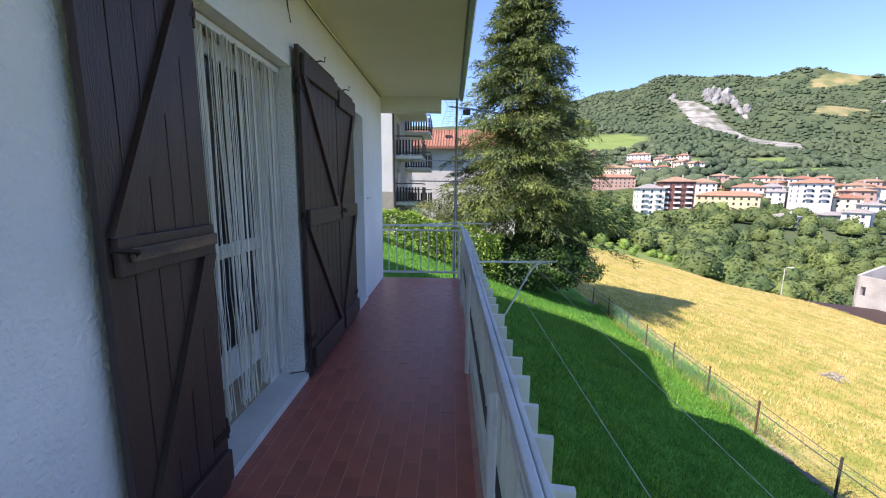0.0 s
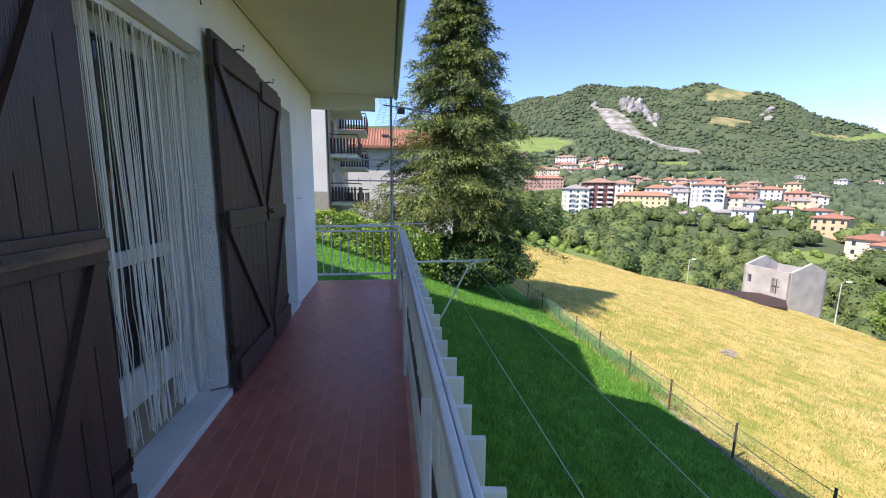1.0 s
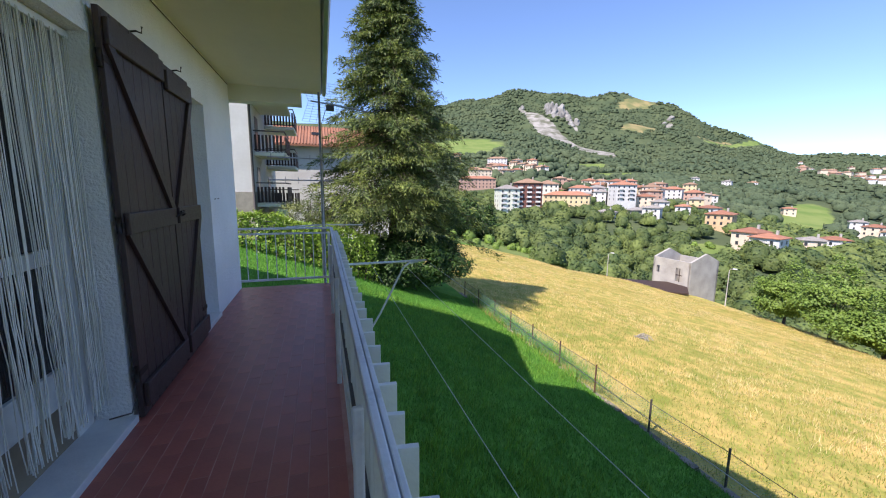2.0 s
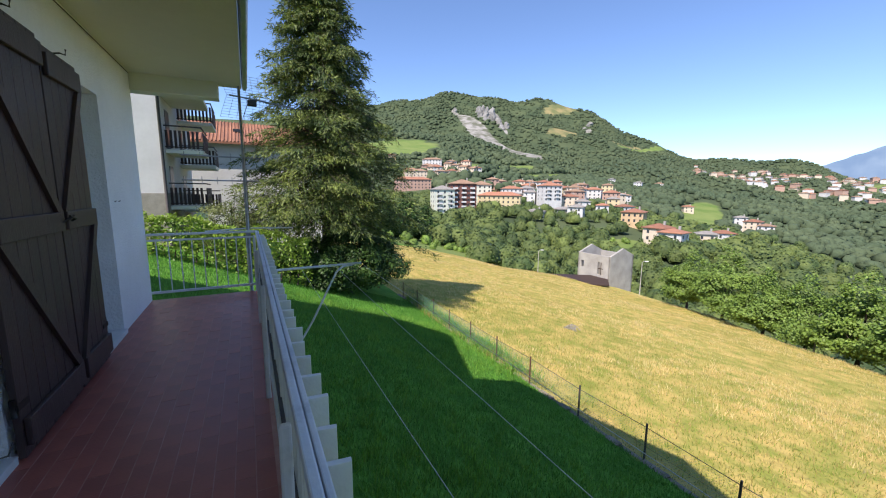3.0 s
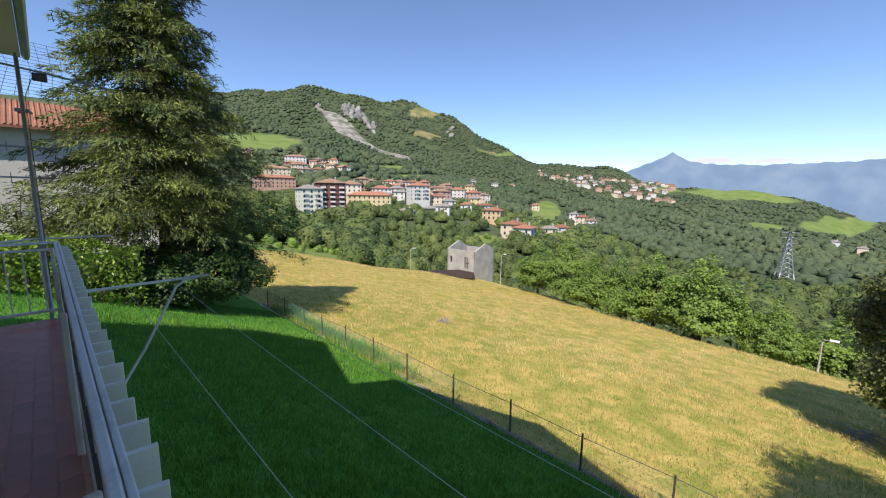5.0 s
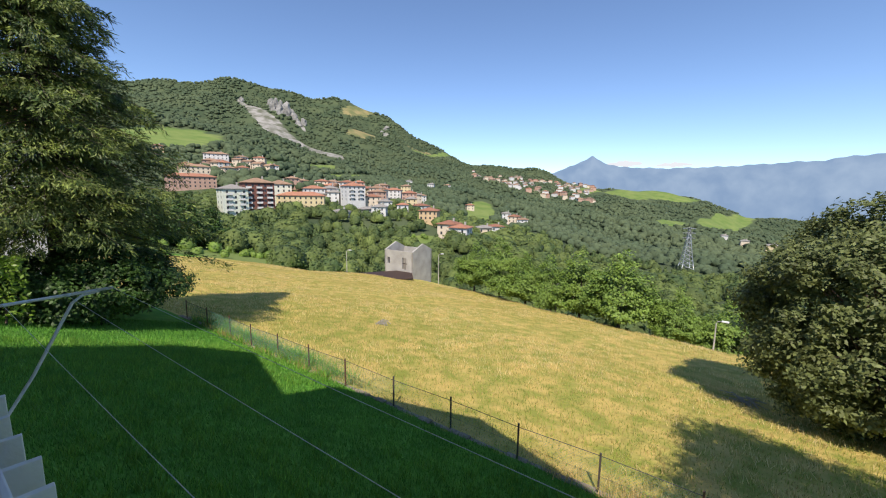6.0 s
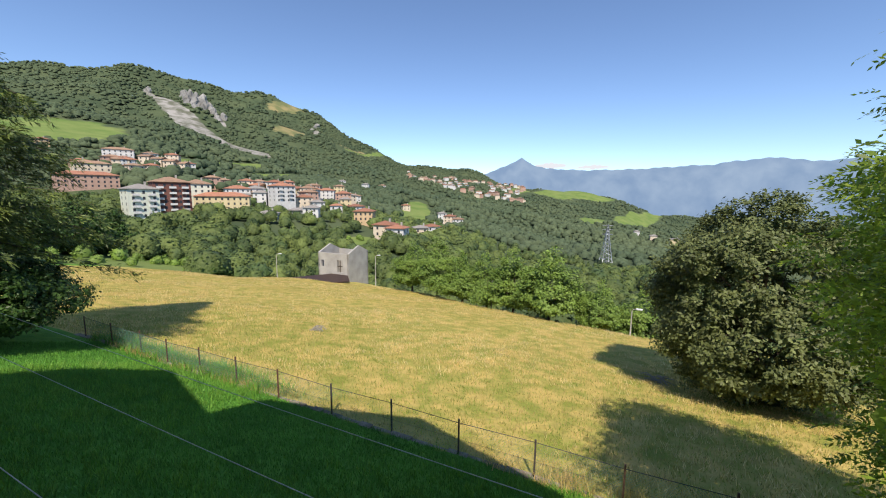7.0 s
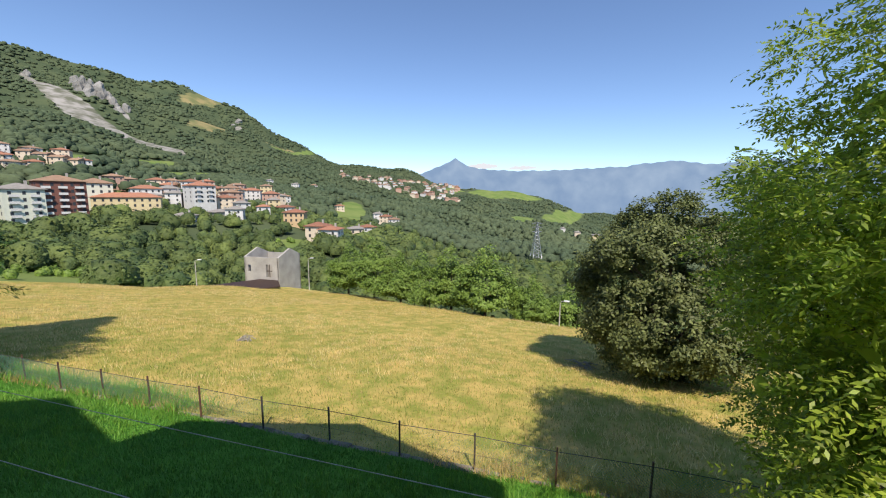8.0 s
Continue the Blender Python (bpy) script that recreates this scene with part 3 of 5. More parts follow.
def railing():
    r = thing("balcony_railing", pose(0, 0, 0), "white painted metal balcony railing with worn top rail", "railing")
    part("top_rail", boxed((RX, RX + .026, -4.9, END + .02, .870, .905), bevel=.005), M["rail"], r, "flat worn white top rail")
    part("top_rail", boxed((RX + .030, RX + .047, -4.9, END + .02, .866, .900), bevel=.004), M["rail"], r)
    part("top_rail", boxed((WX, RX - .002, END - .025, END + .025, .875, .905), bevel=.006), M["rail"], r)
    part("upper_bar", boxed((WX, RX - .002, END - .012, END + .012, .80, .825)), M["rail"], r)
    part("lower_bar", boxed((WX, RX - .002, END - .015, END + .015, .085, .115)), M["rail"], r)
    part("lower_bar", boxed((RX + .004, RX + .022, -4.9, END - .03, .085, .11)), M["rail"], r)
    part("middle_bar", boxed((RX + .004, RX + .022, -4.9, END - .03, .44, .455)), M["darkwire"], r, "thin dark middle bar")
    for y in (-4.1, -2.3, -.55, 1.22, 3.0, 4.77, END - .045):
        part("post", boxed((RX - .036, RX - .001, y - .012, y + .012, -.012, .835), bevel=.008), M["rail"], r)
    bar = boxed((-.006, .006, -.006, .006, .116, .80)).copy()
    data = bpy.data.meshes.new("baluster")
    bar.to_mesh(data)
    data.materials.append(M["rail"])
    x = WX + .10
    while x < RX - .05:
        o = put("baluster", data, None, r)
        o.location = (x, END, 0)
        x += .135
    # upright fins set square to the rail
    pk = boxed((-.046, .046, -.009, .009, -.16, .862), bevel=.002)
    data2 = bpy.data.meshes.new("picket")
    pk.to_mesh(data2)
    data2.materials.append(M["picket"])
    y = .96 - .1635 * 35
    rr = random.Random(3)
    while y < END - .05:
        o = put("picket", data2, None, r)
        o.location = (RX + .066 + rr.uniform(-.003, .003), y, rr.uniform(-.008, .004))
        o.rotation_euler = (rr.uniform(-.008, .008), rr.uniform(-.008, .008), rr.uniform(-.05, .05) - .12)
        y += .1635
    # the two bars that carry the fins
    for z in (.12, .74):
        part("picket_bar", boxed((RX + .026, RX + .044, -4.9, END - .02, z, z + .03)), M["rail"], r)


railing()


def clothes_bracket(y):
    b = thing("clothes_bracket", pose(RX + .06, y, 0), "white tubular clothes line bracket on the railing", "bracket", "clothes line brackets")
    part("arm", tube(bmesh.new(), [(-.05, 0, .80), (.5, 0, .805), (.80, 0, .81)], .011, 8), M["rail"], b)
    part("strut", tube(bmesh.new(), [(.72, 0, .80), (.63, 0, .79), (.57, 0, .745), (.34, 0, .30), (.0, 0, -.25)], .010, 8), M["rail"], b)
    return b


clothes_bracket(3.69)
clothes_bracket(-4.2)
for x in (.41, .70, .95):
    bm = bmesh.new()
    tube(bm, [(x, 3.69 - 7.89 * k / 24, .815 - .03 * (1 - (k / 12 - 1) ** 2)) for k in range(25)], .0013, 5)
    tagged(part("clothes_line", bm, M["wire"]), "taut pale clothes line strung between the brackets", "clothes line", "clothes lines")


def antenna():
    a = thing("antenna_mast", pose(RX - .09, END + .07, 0), "grey steel television antenna mast at the railing corner", "antenna")
    part("pole", tube(bmesh.new(), [(0, 0, -.2), (0, 0, 1.2), (0, 0, 2.93)], [.022, .022, .018], 8), M["steel"], a)
    part("clamp", boxed((-.035, .035, -.035, .035, .82, .88), bevel=.005), M["steel"], a)
    part("boom", tube(bmesh.new(), [(-.12, 0, 2.80), (.2, .1, 2.79), (.75, .3, 2.76)], .012, 6), M["steel"], a)
    for k in range(9):
        f = k / 8
        for s in (-1, 1):
            part("grid_rod", tube(bmesh.new(), [(-.25 + f * .1, s * .02, 2.80 + s * .30 * (1 - f)), (.35, s * .02 + .15, 2.80 + s * .30 * (1 - f))], .002, 4), M["steel"], a)
    for k in range(7):
        f = k / 6
        part("grid_rod", tube(bmesh.new(), [(-.25 + .6 * f, .01 + .15 * f, 3.10), (-.15 + .5 * f, .0 + .15 * f, 2.80), (-.25 + .6 * f, -.02 + .15 * f, 2.50)], .002, 4), M["steel"], a)
    for k in range(8):
        f = .15 + .85 * k / 7
        p = Vector((f * .75, f * .3, 2.79 - .03 * f))
        part("director", tube(bmesh.new(), [p + Vector((.03, -.10, 0)), p + Vector((-.03, .10, 0))], .003, 4), M["steel"], a)
    part("junction_box", boxed((.10, .22, -.02, .06, 2.68, 2.76), bevel=.01), M["darkwire"], a, "black plastic junction box")
    for z, l in ((1.62, .62), (1.95, .72)):
        part("cross_arm", tube(bmesh.new(), [(-.75, -.1, z), (0, 0, z), (l * .3, .05, z)], .011, 6), M["steel"], a)
        for k in range(4):
            part("element", tube(bmesh.new(), [(-.7 + .18 * k, -.1 + .024 * k, z - .05), (-.7 + .18 * k, -.1 + .024 * k, z + .05)], .004, 4), M["steel"], a)
    part("coax", tube(bmesh.new(), [(.1, 0, 2.7), (.03, .02, 2.5), (.026, 0, 1.4), (.028, .01, .3)], .004, 5), M["darkwire"], a, "black coaxial cable")
    part("side_bar", tube(bmesh.new(), [(-.55, .06, .90), (.0, .03, .93), (.62, .02, .92)], .012, 6), M["rail"], a)


antenna()


# ---- plants ----
def leaves_at(c, length, width, r, up=0.0, droop=None, facing=None, loose=0.5):
    """Diamond leaves at the places c, turned at random, or lying roughly square to facing."""
    n = len(c)
    d = r.normal(size=(n, 3))
    if droop is not None:
        d = d * 0.6 + droop
    d[:, 2] += up
    if facing is None:
        q = r.normal(size=(n, 3))
    else:
        q = facing / (np.linalg.norm(facing, axis=1)[:, None] + 1e-9) + r.normal(size=(n, 3)) * loose
        q /= np.linalg.norm(q, axis=1)[:, None] + 1e-9
        if droop is None:
            d = d - q * (d * q).sum(1)[:, None]
    d /= np.linalg.norm(d, axis=1)[:, None] + 1e-9
    e = np.cross(d, q)
    e /= np.linalg.norm(e, axis=1)[:, None] + 1e-9
    s = r.uniform(.65, 1.3, (n, 1))
    d, e = d * length * s, e * width * s * .5
    v = np.stack([c, c + d * .45 + e, c + d, c + d * .45 - e], 1).reshape(-1, 3)
    return v, np.arange(4 * n).reshape(n, 4)


def crown_points(r, rx, rz, clumps, per, spread, flat_bottom=.5, lumps=0.25):
    """Places in tufts over and inside an uneven egg-shaped crown round the origin."""
    u = r.normal(size=(clumps, 3))
    u /= np.linalg.norm(u, axis=1)[:, None]
    u[:, 2] = np.where(u[:, 2] < 0, u[:, 2] * flat_bottom, u[:, 2])
    bump = 1 + lumps * np.sin(u[:, 0] * 5 + 1) * np.sin(u[:, 1] * 4 + 2) + lumps * .6 * np.sin(u[:, 2] * 7 + u[:, 0] * 3)
    c = u * (r.uniform(.70, 1.0, clumps) * bump)[:, None] * np.array([rx, rx, rz])
    p = np.repeat(c, per, 0) + np.clip(r.normal(size=(clumps * per, 3)), -1.7, 1.7) * spread * np.array([1, 1, .65])
    return c, p


def limbs(bm, base_h, top, tips, r0, r):
    tube(bm, [(0, 0, -.4), (r0 * .3, 0, base_h * .5), (0, r0 * .3, base_h), (0, 0, top)], [r0 * 1.25, r0, r0 * .8, r0 * .2], 8)
    for t in tips:
        t = Vector(t)
        s = Vector((0, 0, base_h * .8 + (top - base_h * .8) * r.uniform(.0, .6)))
        mid = s.lerp(t, .5) + Vector((0, 0, .1 * (t - s).length))
        tube(bm, [s, mid, t], [r0 * .38, r0 * .22, r0 * .06], 5)


def broad_tree(name, m, h, rx, trunk, clumps, per, spread, leaf, width, leafmat, label, seed, group="", flat=.5, lumps=.25, loose=.4, lift=.8):
    r = np.random.default_rng(seed)
    t = thing(name, m, label, "tree", group)
    rz = (h - trunk) / (1 + flat)
    cz = h - rz
    c, p = crown_points(r, rx, rz, clumps, per, spread, flat, lumps)
    c[:, 2] += cz
    p[:, 2] += cz
    bm = bmesh.new()
    limbs(bm, trunk, h * .8, c[:18] * np.array([.8, .8, .95]), .05 + h * .018, r)
    part("trunk", bm, M["bark"], t)
    face = (p - np.array([0, 0, cz])) / np.array([rx, rx, rz]) + (p - np.repeat(c, per, 0)) * 1.2 + np.array([0, 0, lift])
    v, f = leaves_at(p, leaf, width, r, facing=face, loose=loose)
    put("crown", np_mesh("crown", v, f), leafmat, t)
    return t


def at_ground(x, y, rz=0.0, sink=0.1):
    return pose(x, y, float(land(x, y)) - sink, 0, 0, rz)


def spruce(x, y, top, radius):
    r = np.random.default_rng(11)
    base = float(land(x, y)) - .2
    h = top - base
    t = thing("spruce", pose(x, y, base), "tall spruce with drooping grey-green branches on the lawn", "tree")
    part("trunk", tube(bmesh.new(), [(0, 0, 0), (.05, 0, h * .4), (0, .05, h * .8), (0, 0, h)], [.30, .22, .08, .015], 10), M["bark"], t)
    bm = bmesh.new()
    P, D = [], []
    z = 4.5
    while z < h - .3:
        f = (h - z) / (h - 4.5)
        n = 7 if f > .15 else 5
        for k in range(n):
            a = r.uniform(0, 2 * np.pi)
            ln = radius * (f ** .90) * r.uniform(.60, 1.18) + .25
            zz = z + r.uniform(-.5, .5) * min(1, f * 2)
            out = np.array([np.cos(a), np.sin(a), 0])
            side = np.array([-np.sin(a), np.cos(a), 0])
            s = np.linspace(0, 1, 7)
            drop = -.10 * ln * s - r.uniform(.12, .42) * ln * s ** 2 + .30 * ln * np.maximum(s - .65, 0) ** 1.3
            pts = out[None] * (s * ln)[:, None] + np.array([0, 0, 1])[None] * (zz + drop)[:, None]
            tube(bm, [tuple(q) for q in pts], [.035 * f + .012, .03 * f + .01, .025 * f + .008, .02 * f + .006, .012, .008, .004], 4)
            m = int(26 + 100 * ln / radius)
            q = r.uniform(.06, 1.0, m) ** .75
            c = np.stack([np.interp(q, s, pts[:, i]) for i in range(3)], -1)
            sp = r.uniform(-1, 1, m) * (.34 * ln * (1.05 - q) + .12)
            c = c + side[None] * sp[:, None]
            c[:, 2] -= np.abs(sp) * .22 + r.uniform(0, .08, m)
            hang = out[None] * r.uniform(.4, 1.0, (m, 1)) + side[None] * (np.sign(sp) * r.uniform(.1, .7, m))[:, None] + np.array([0, 0, -1])[None] * r.uniform(.15, 1.0, (m, 1))
            reach = r.uniform(.08, .20, m) * (.55 + .6 * ln / radius)
            for step in range(4):
                P.append(c + hang * (reach * step * .9)[:, None] + r.normal(size=c.shape) * .03)
                D.append(hang + out[None] * .15)
        z += .19 + .075 * f
    part("branch_frame", bm, M["bark"], t)
    p, d = np.concatenate(P), np.concatenate(D)
    n_up = d * np.array([1, 1, 0]) + np.array([0, 0, .7])
    v, fc = leaves_at(p, .25, .056, r, droop=d * 1.4, facing=n_up, loose=.45)
    put("crown", np_mesh("crown", v, fc), M["needle"], t)


spruce(4.5, 25.7, 17.2, 6.0)
broad_tree("laurel_bush", at_ground(5.4, 24.6), 3.5, 4.0, .2, 760, 54, .22, .17, .10, M["laurel"], "large dark glossy laurel bush under the spruce", 21, flat=.8, lumps=.10)


def hedge(x0, x1, y, top0, top1, thick):
    r = np.random.default_rng(5)
    h = thing("hedge", pose(0, 0, 0), "clipped laurel hedge with bright new leaves on top", "hedge")
    n = 9000
    x = r.uniform(x0, x1, n)
    g = land(x, np.full(n, y))
    top = np.interp(x, [x0, x1], [top0, top1]) + .12 * np.sin(x * 2.1) + .08 * np.sin(x * 5.3)
    u = r.uniform(0, 1, n) ** .6
    face = r.uniform(0, 1, n) < .6
    yy = y + np.where(face, -thick / 2 + r.normal(0, .09, n), r.uniform(-thick / 2, thick / 2, n))
    zz = np.where(face, g + (top - g) * u, top + r.normal(0, .07, n))
    p = np.stack([x, yy, zz], -1)
    v, f = leaves_at(p, .17, .08, r, facing=np.where(face[:, None], np.array([[0, -1, .05]]), np.array([[0, -.2, 1]])), loose=.5)
    put("leaves", np_mesh("leaves", v, f), M["hedge"], h)
    for k in range(30):
        xx = x0 + (x1 - x0) * (k + .5) / 30
        gz = float(land(xx, y))
        part("stem", tube(bmesh.new(), [(xx, y, gz - .1), (xx + .1, y + .05, gz + .9), (xx - .1, y, gz + 1.3)], [.04, .03, .01], 5), M["bark"], h)


hedge(-9.5, 2.8, 21.5, 1.58, -1.1, 1.3)
broad_tree("shrub", at_ground(-.8, 24.5), 3.9, 1.5, .3, 200, 50, .2, .13, .06, M["darkleaf"], "pale olive garden shrub beside the spruce", 23, flat=.8)


broad_tree("round_tree", at_ground(24.6, -7.0, 0, .3), 10.9, 5.3, .5, 1150, 105, .27, .20, .11, M["darkleaf"], "big dense dark green tree at the field's edge", 31, flat=.9, lumps=.10, loose=.5)


def ash_tree(x, y, h, rx, seed):
    """A tall tree whose long feathered leaves, each of nine leaflets, hang in sprays at the ends of its twigs."""
    r = np.random.default_rng(seed)
    t = thing("ash_tree", at_ground(x, y, 0, .3), "tall sunlit ash tree with feathered bright leaves", "tree")
    rz = h * .56
    cz = h - rz
    u = r.normal(size=(640, 3))
    u /= np.linalg.norm(u, axis=1)[:, None]
    bump = 1 + .20 * np.sin(u[:, 0] * 5 + 1) * np.sin(u[:, 1] * 4 + 2) + .13 * np.sin(u[:, 2] * 9 + u[:, 0] * 3)
    c = u * (r.uniform(.45, 1.0, 640) ** .6 * bump * .93)[:, None] * np.array([rx, rx, rz]) + np.array([0, 0, cz])
    c = c[c[:, 2] > .5]
    bm = bmesh.new()
    limbs(bm, h * .22, h * .85, c[:60] * np.array([.92, .92, 1]), .30, r)
    part("trunk", bm, M["bark"], t)
    per = 35
    n = len(c) * per
    hub = np.repeat(c, per, 0) + np.clip(r.normal(size=(n, 3)), -1.6, 1.6) * np.array([.31, .31, .17])
    d = (hub - np.array([0, 0, cz])) / np.array([rx, rx, rz]) * .8 + (hub - np.repeat(c, per, 0)) * 1.5 + r.normal(size=(n, 3)) * .45
    d[:, 2] = d[:, 2] * .7 - .2
    d /= np.linalg.norm(d, axis=1)[:, None]
    nrm = np.array([-.1, .1, .9]) + r.normal(size=(n, 3)) * .5
    e = np.cross(d, nrm)
    e /= np.linalg.norm(e, axis=1)[:, None] + 1e-9
    P, D, Q = [], [], []
    for k in range(9):
        side = 0 if k == 8 else (1 if k % 2 else -1)
        f = (k // 2 + 1) / 5
        P.append(hub + d * (.36 * f) + np.array([0, 0, -.10]) * f * f)
        D.append(d * .7 + e * side * .85 + np.array([0, 0, -.18]))
        Q.append(nrm)
    v, f = leaves_at(np.concatenate(P), .112, .046, r, droop=np.concatenate(D) * 3, facing=np.concatenate(Q), loose=.35)
    inner = np.repeat(c * np.array([.72, .72, .9]), 14, 0)
    v2, f2 = leaves_at(inner + r.normal(size=inner.shape) * .45, .30, .16, r)
    put("crown", np_mesh("crown", np.concatenate([v, v2]), np.concatenate([f, f2 + len(v)])), M["ashleaf"], t)


ash_tree(6.9, -7.1, 13.2, 4.3, 33)

# row of trees along the lane below the field
ROW = []
row_tree = None
for k, (az, d, s) in enumerate(((60.5, 71, 1.0), (64.3, 65, 1.05), (68.3, 61, 1.0), (72.0, 58.5, .95), (76.0, 55, 1.05), (81.2, 51, 1.16), (88.0, 50, .72), (93.5, 53, .95))):
    x, y = polar(az, d)
    if row_tree is None:
        row_tree = broad_tree("row_tree", at_ground(x, y), 7.9, 3.5, 1.6, 400, 46, .32, .28, .19, M["rowleaf"], "leafy round-headed tree in a row beside the lane", 41, "trees along the lane", flat=.45)
    else:
        m = at_ground(x, y, 47 * k)
        c = copy_thing(row_tree, m)
        c.scale = (s, s, s * (1 + .06 * math.sin(k * 2.3)))
    ROW.append((x, y, 4.5))
    ROW.append((x * 1.1, y * 1.1, 5.5))
    ROW.append((x * .9, y * .9, 5.0))


# darker full trees at the head of the field
for az, d, h, rr, sd in ((18.6, 128, 11, 5.0, 71), (21.2, 136, 15, 6.2, 72), (24.0, 150, 12, 5.2, 73)):
    x, y = polar(az, d)
    broad_tree("field_tree", at_ground(x, y, 0, .5), h, rr, .8, 420, 16, .55, .75, .5, M["laurel"], "full dark green broadleaf tree above the field", sd, "trees at the head of the field", flat=.7, loose=.3)
    ROW.append((x, y, 6))


# ---- woods ----
def tree_forms(r, count, n, leaf, rings, sides):
    """Unit tree crowns: an uneven leafy mound, with n leaves standing off it; each as places and triangles."""
    forms = []
    for k in range(count):
        cone = k % 5 == 4
        V, F = [(0, 0, 1.0)], []
        for i in range(rings):
            t = (i + 1) / rings
            for j in range(sides):
                a = 2 * math.pi * (j + .5 * (i % 2)) / sides
                wob = 1 + r.uniform(-.28, .24)
                if cone:
                    rad, z = .30 * t * wob, 1.12 - 1.05 * t
                else:
                    th = t * 2.15
                    rad, z = .46 * math.sin(th) * wob, .52 + .48 * math.cos(th) + r.uniform(-.08, .06)
                V.append((rad * math.cos(a), rad * math.sin(a), z))
        for j in range(sides):
            F.append((0, 1 + j, 1 + (j + 1) % sides))
            for i in range(rings - 1):
                p, q = 1 + i * sides + j, 1 + i * sides + (j + 1) % sides
                F += [(p, p + sides, q + sides), (p, q + sides, q)]
        V, F = np.array(V, float), np.array(F)
        if n:
            w = r.dirichlet((1, 1, 1), n)
            tri = V[F[r.integers(0, len(F), n)]]
            p = (tri * w[:, :, None]).sum(1)
            nrm = np.cross(tri[:, 1] - tri[:, 0], tri[:, 2] - tri[:, 0])
            nrm /= np.linalg.norm(nrm, axis=1)[:, None] + 1e-9
            p = p + nrm * r.uniform(-.01, .11, (n, 1))
            lv, lf = leaves_at(p, leaf, leaf * .8, r, facing=nrm + np.array([0, 0, .25]), loose=.35)
            lf = lf + len(V)
            V = np.concatenate([V, lv])
            F = np.concatenate([F, lf[:, [0, 1, 2]], lf[:, [0, 2, 3]]])
        forms.append((V, F))
    return forms


def wooded(x, y):
    z = zones(x, y)
    return (z["wood"] > .5) & (z["meadow"] < .35) & (z["rock"] < .45) & (z["heath"] < .5)


def bushy(x, y):
    """Scrub in the rough meadow below the field."""
    z = zones(x, y)
    return (z["wood"] > .5) & (z["meadow"] >= .35) & (np.sin(x * .21 + np.sin(y * .17) * 2) + np.sin(y * .23) > .35)


def woods(name, r0, r1, spacing, per, leaf, h0, h1, material, label, seed, az0=8, az1=122, clear=(), rings=3, sides=8, test=wooded, tall=1.0):
    r = np.random.default_rng(seed)
    forms = tree_forms(r, 10, per, leaf, rings, sides)
    area = math.pi * (r1 * r1 - r0 * r0) * (az1 - az0) / 360
    n = int(area / spacing ** 2)
    d = np.sqrt(r.uniform(r0 * r0, r1 * r1, n))
    az = r.uniform(az0, az1, n)
    x, y = d * np.sin(np.radians(az)), d * np.cos(np.radians(az))
    keep = test(x, y)
    for cx, cy, cr in clear:
        keep &= np.hypot(x - cx, y - cy) > cr
    x, y, d = x[keep], y[keep], d[keep]
    g = land(x, y)
    h = r.uniform(h0, h1, len(x)) * (1 + .25 * np.sin(x / 31 + 2 * np.sin(y / 43)))
    V, F, base = [], [], 0
    which = r.integers(0, len(forms), len(x))
    for i, (f, tri) in enumerate(forms):
        s = which == i
        m = int(s.sum())
        if not m:
            continue
        a = r.uniform(0, 2 * np.pi, m)
        w = h[s] * r.uniform(.95, 1.35, m)
        vx = (f[None, :, 0] * np.cos(a)[:, None] - f[None, :, 1] * np.sin(a)[:, None]) * w[:, None] + x[s][:, None]
        vy = (f[None, :, 0] * np.sin(a)[:, None] + f[None, :, 1] * np.cos(a)[:, None]) * w[:, None] + y[s][:, None]
        vz = f[None, :, 2] * (tall * h[s])[:, None] + g[s][:, None] - .3
        V.append(np.stack([vx, vy, vz], -1).reshape(-1, 3))
        F.append((tri[None] + (base + np.arange(m) * len(f))[:, None, None]).reshape(-1, 3))
        base += m * len(f)
    tagged(put(name, np_mesh(name, np.concatenate(V), np.concatenate(F), True), material), label, "woods", kind="stuff")


# ---- houses of the town ----
CLEAR = list(ROW)
WINDOW = boxed((-.5, .5, -.04, .05, -.7, .7))
window_mesh = bpy.data.meshes.new("window")
WINDOW.to_mesh(window_mesh)
window_mesh.materials.append(M["window"])
slab_mesh = bpy.data.meshes.new("balcony")
boxed((-1.5, 1.5, -1.1, 0, -.1, .05), (-1.5, 1.5, -1.1, -1.03, .05, .95)).to_mesh(slab_mesh)
slab_mesh.materials.append(M["w_white"])


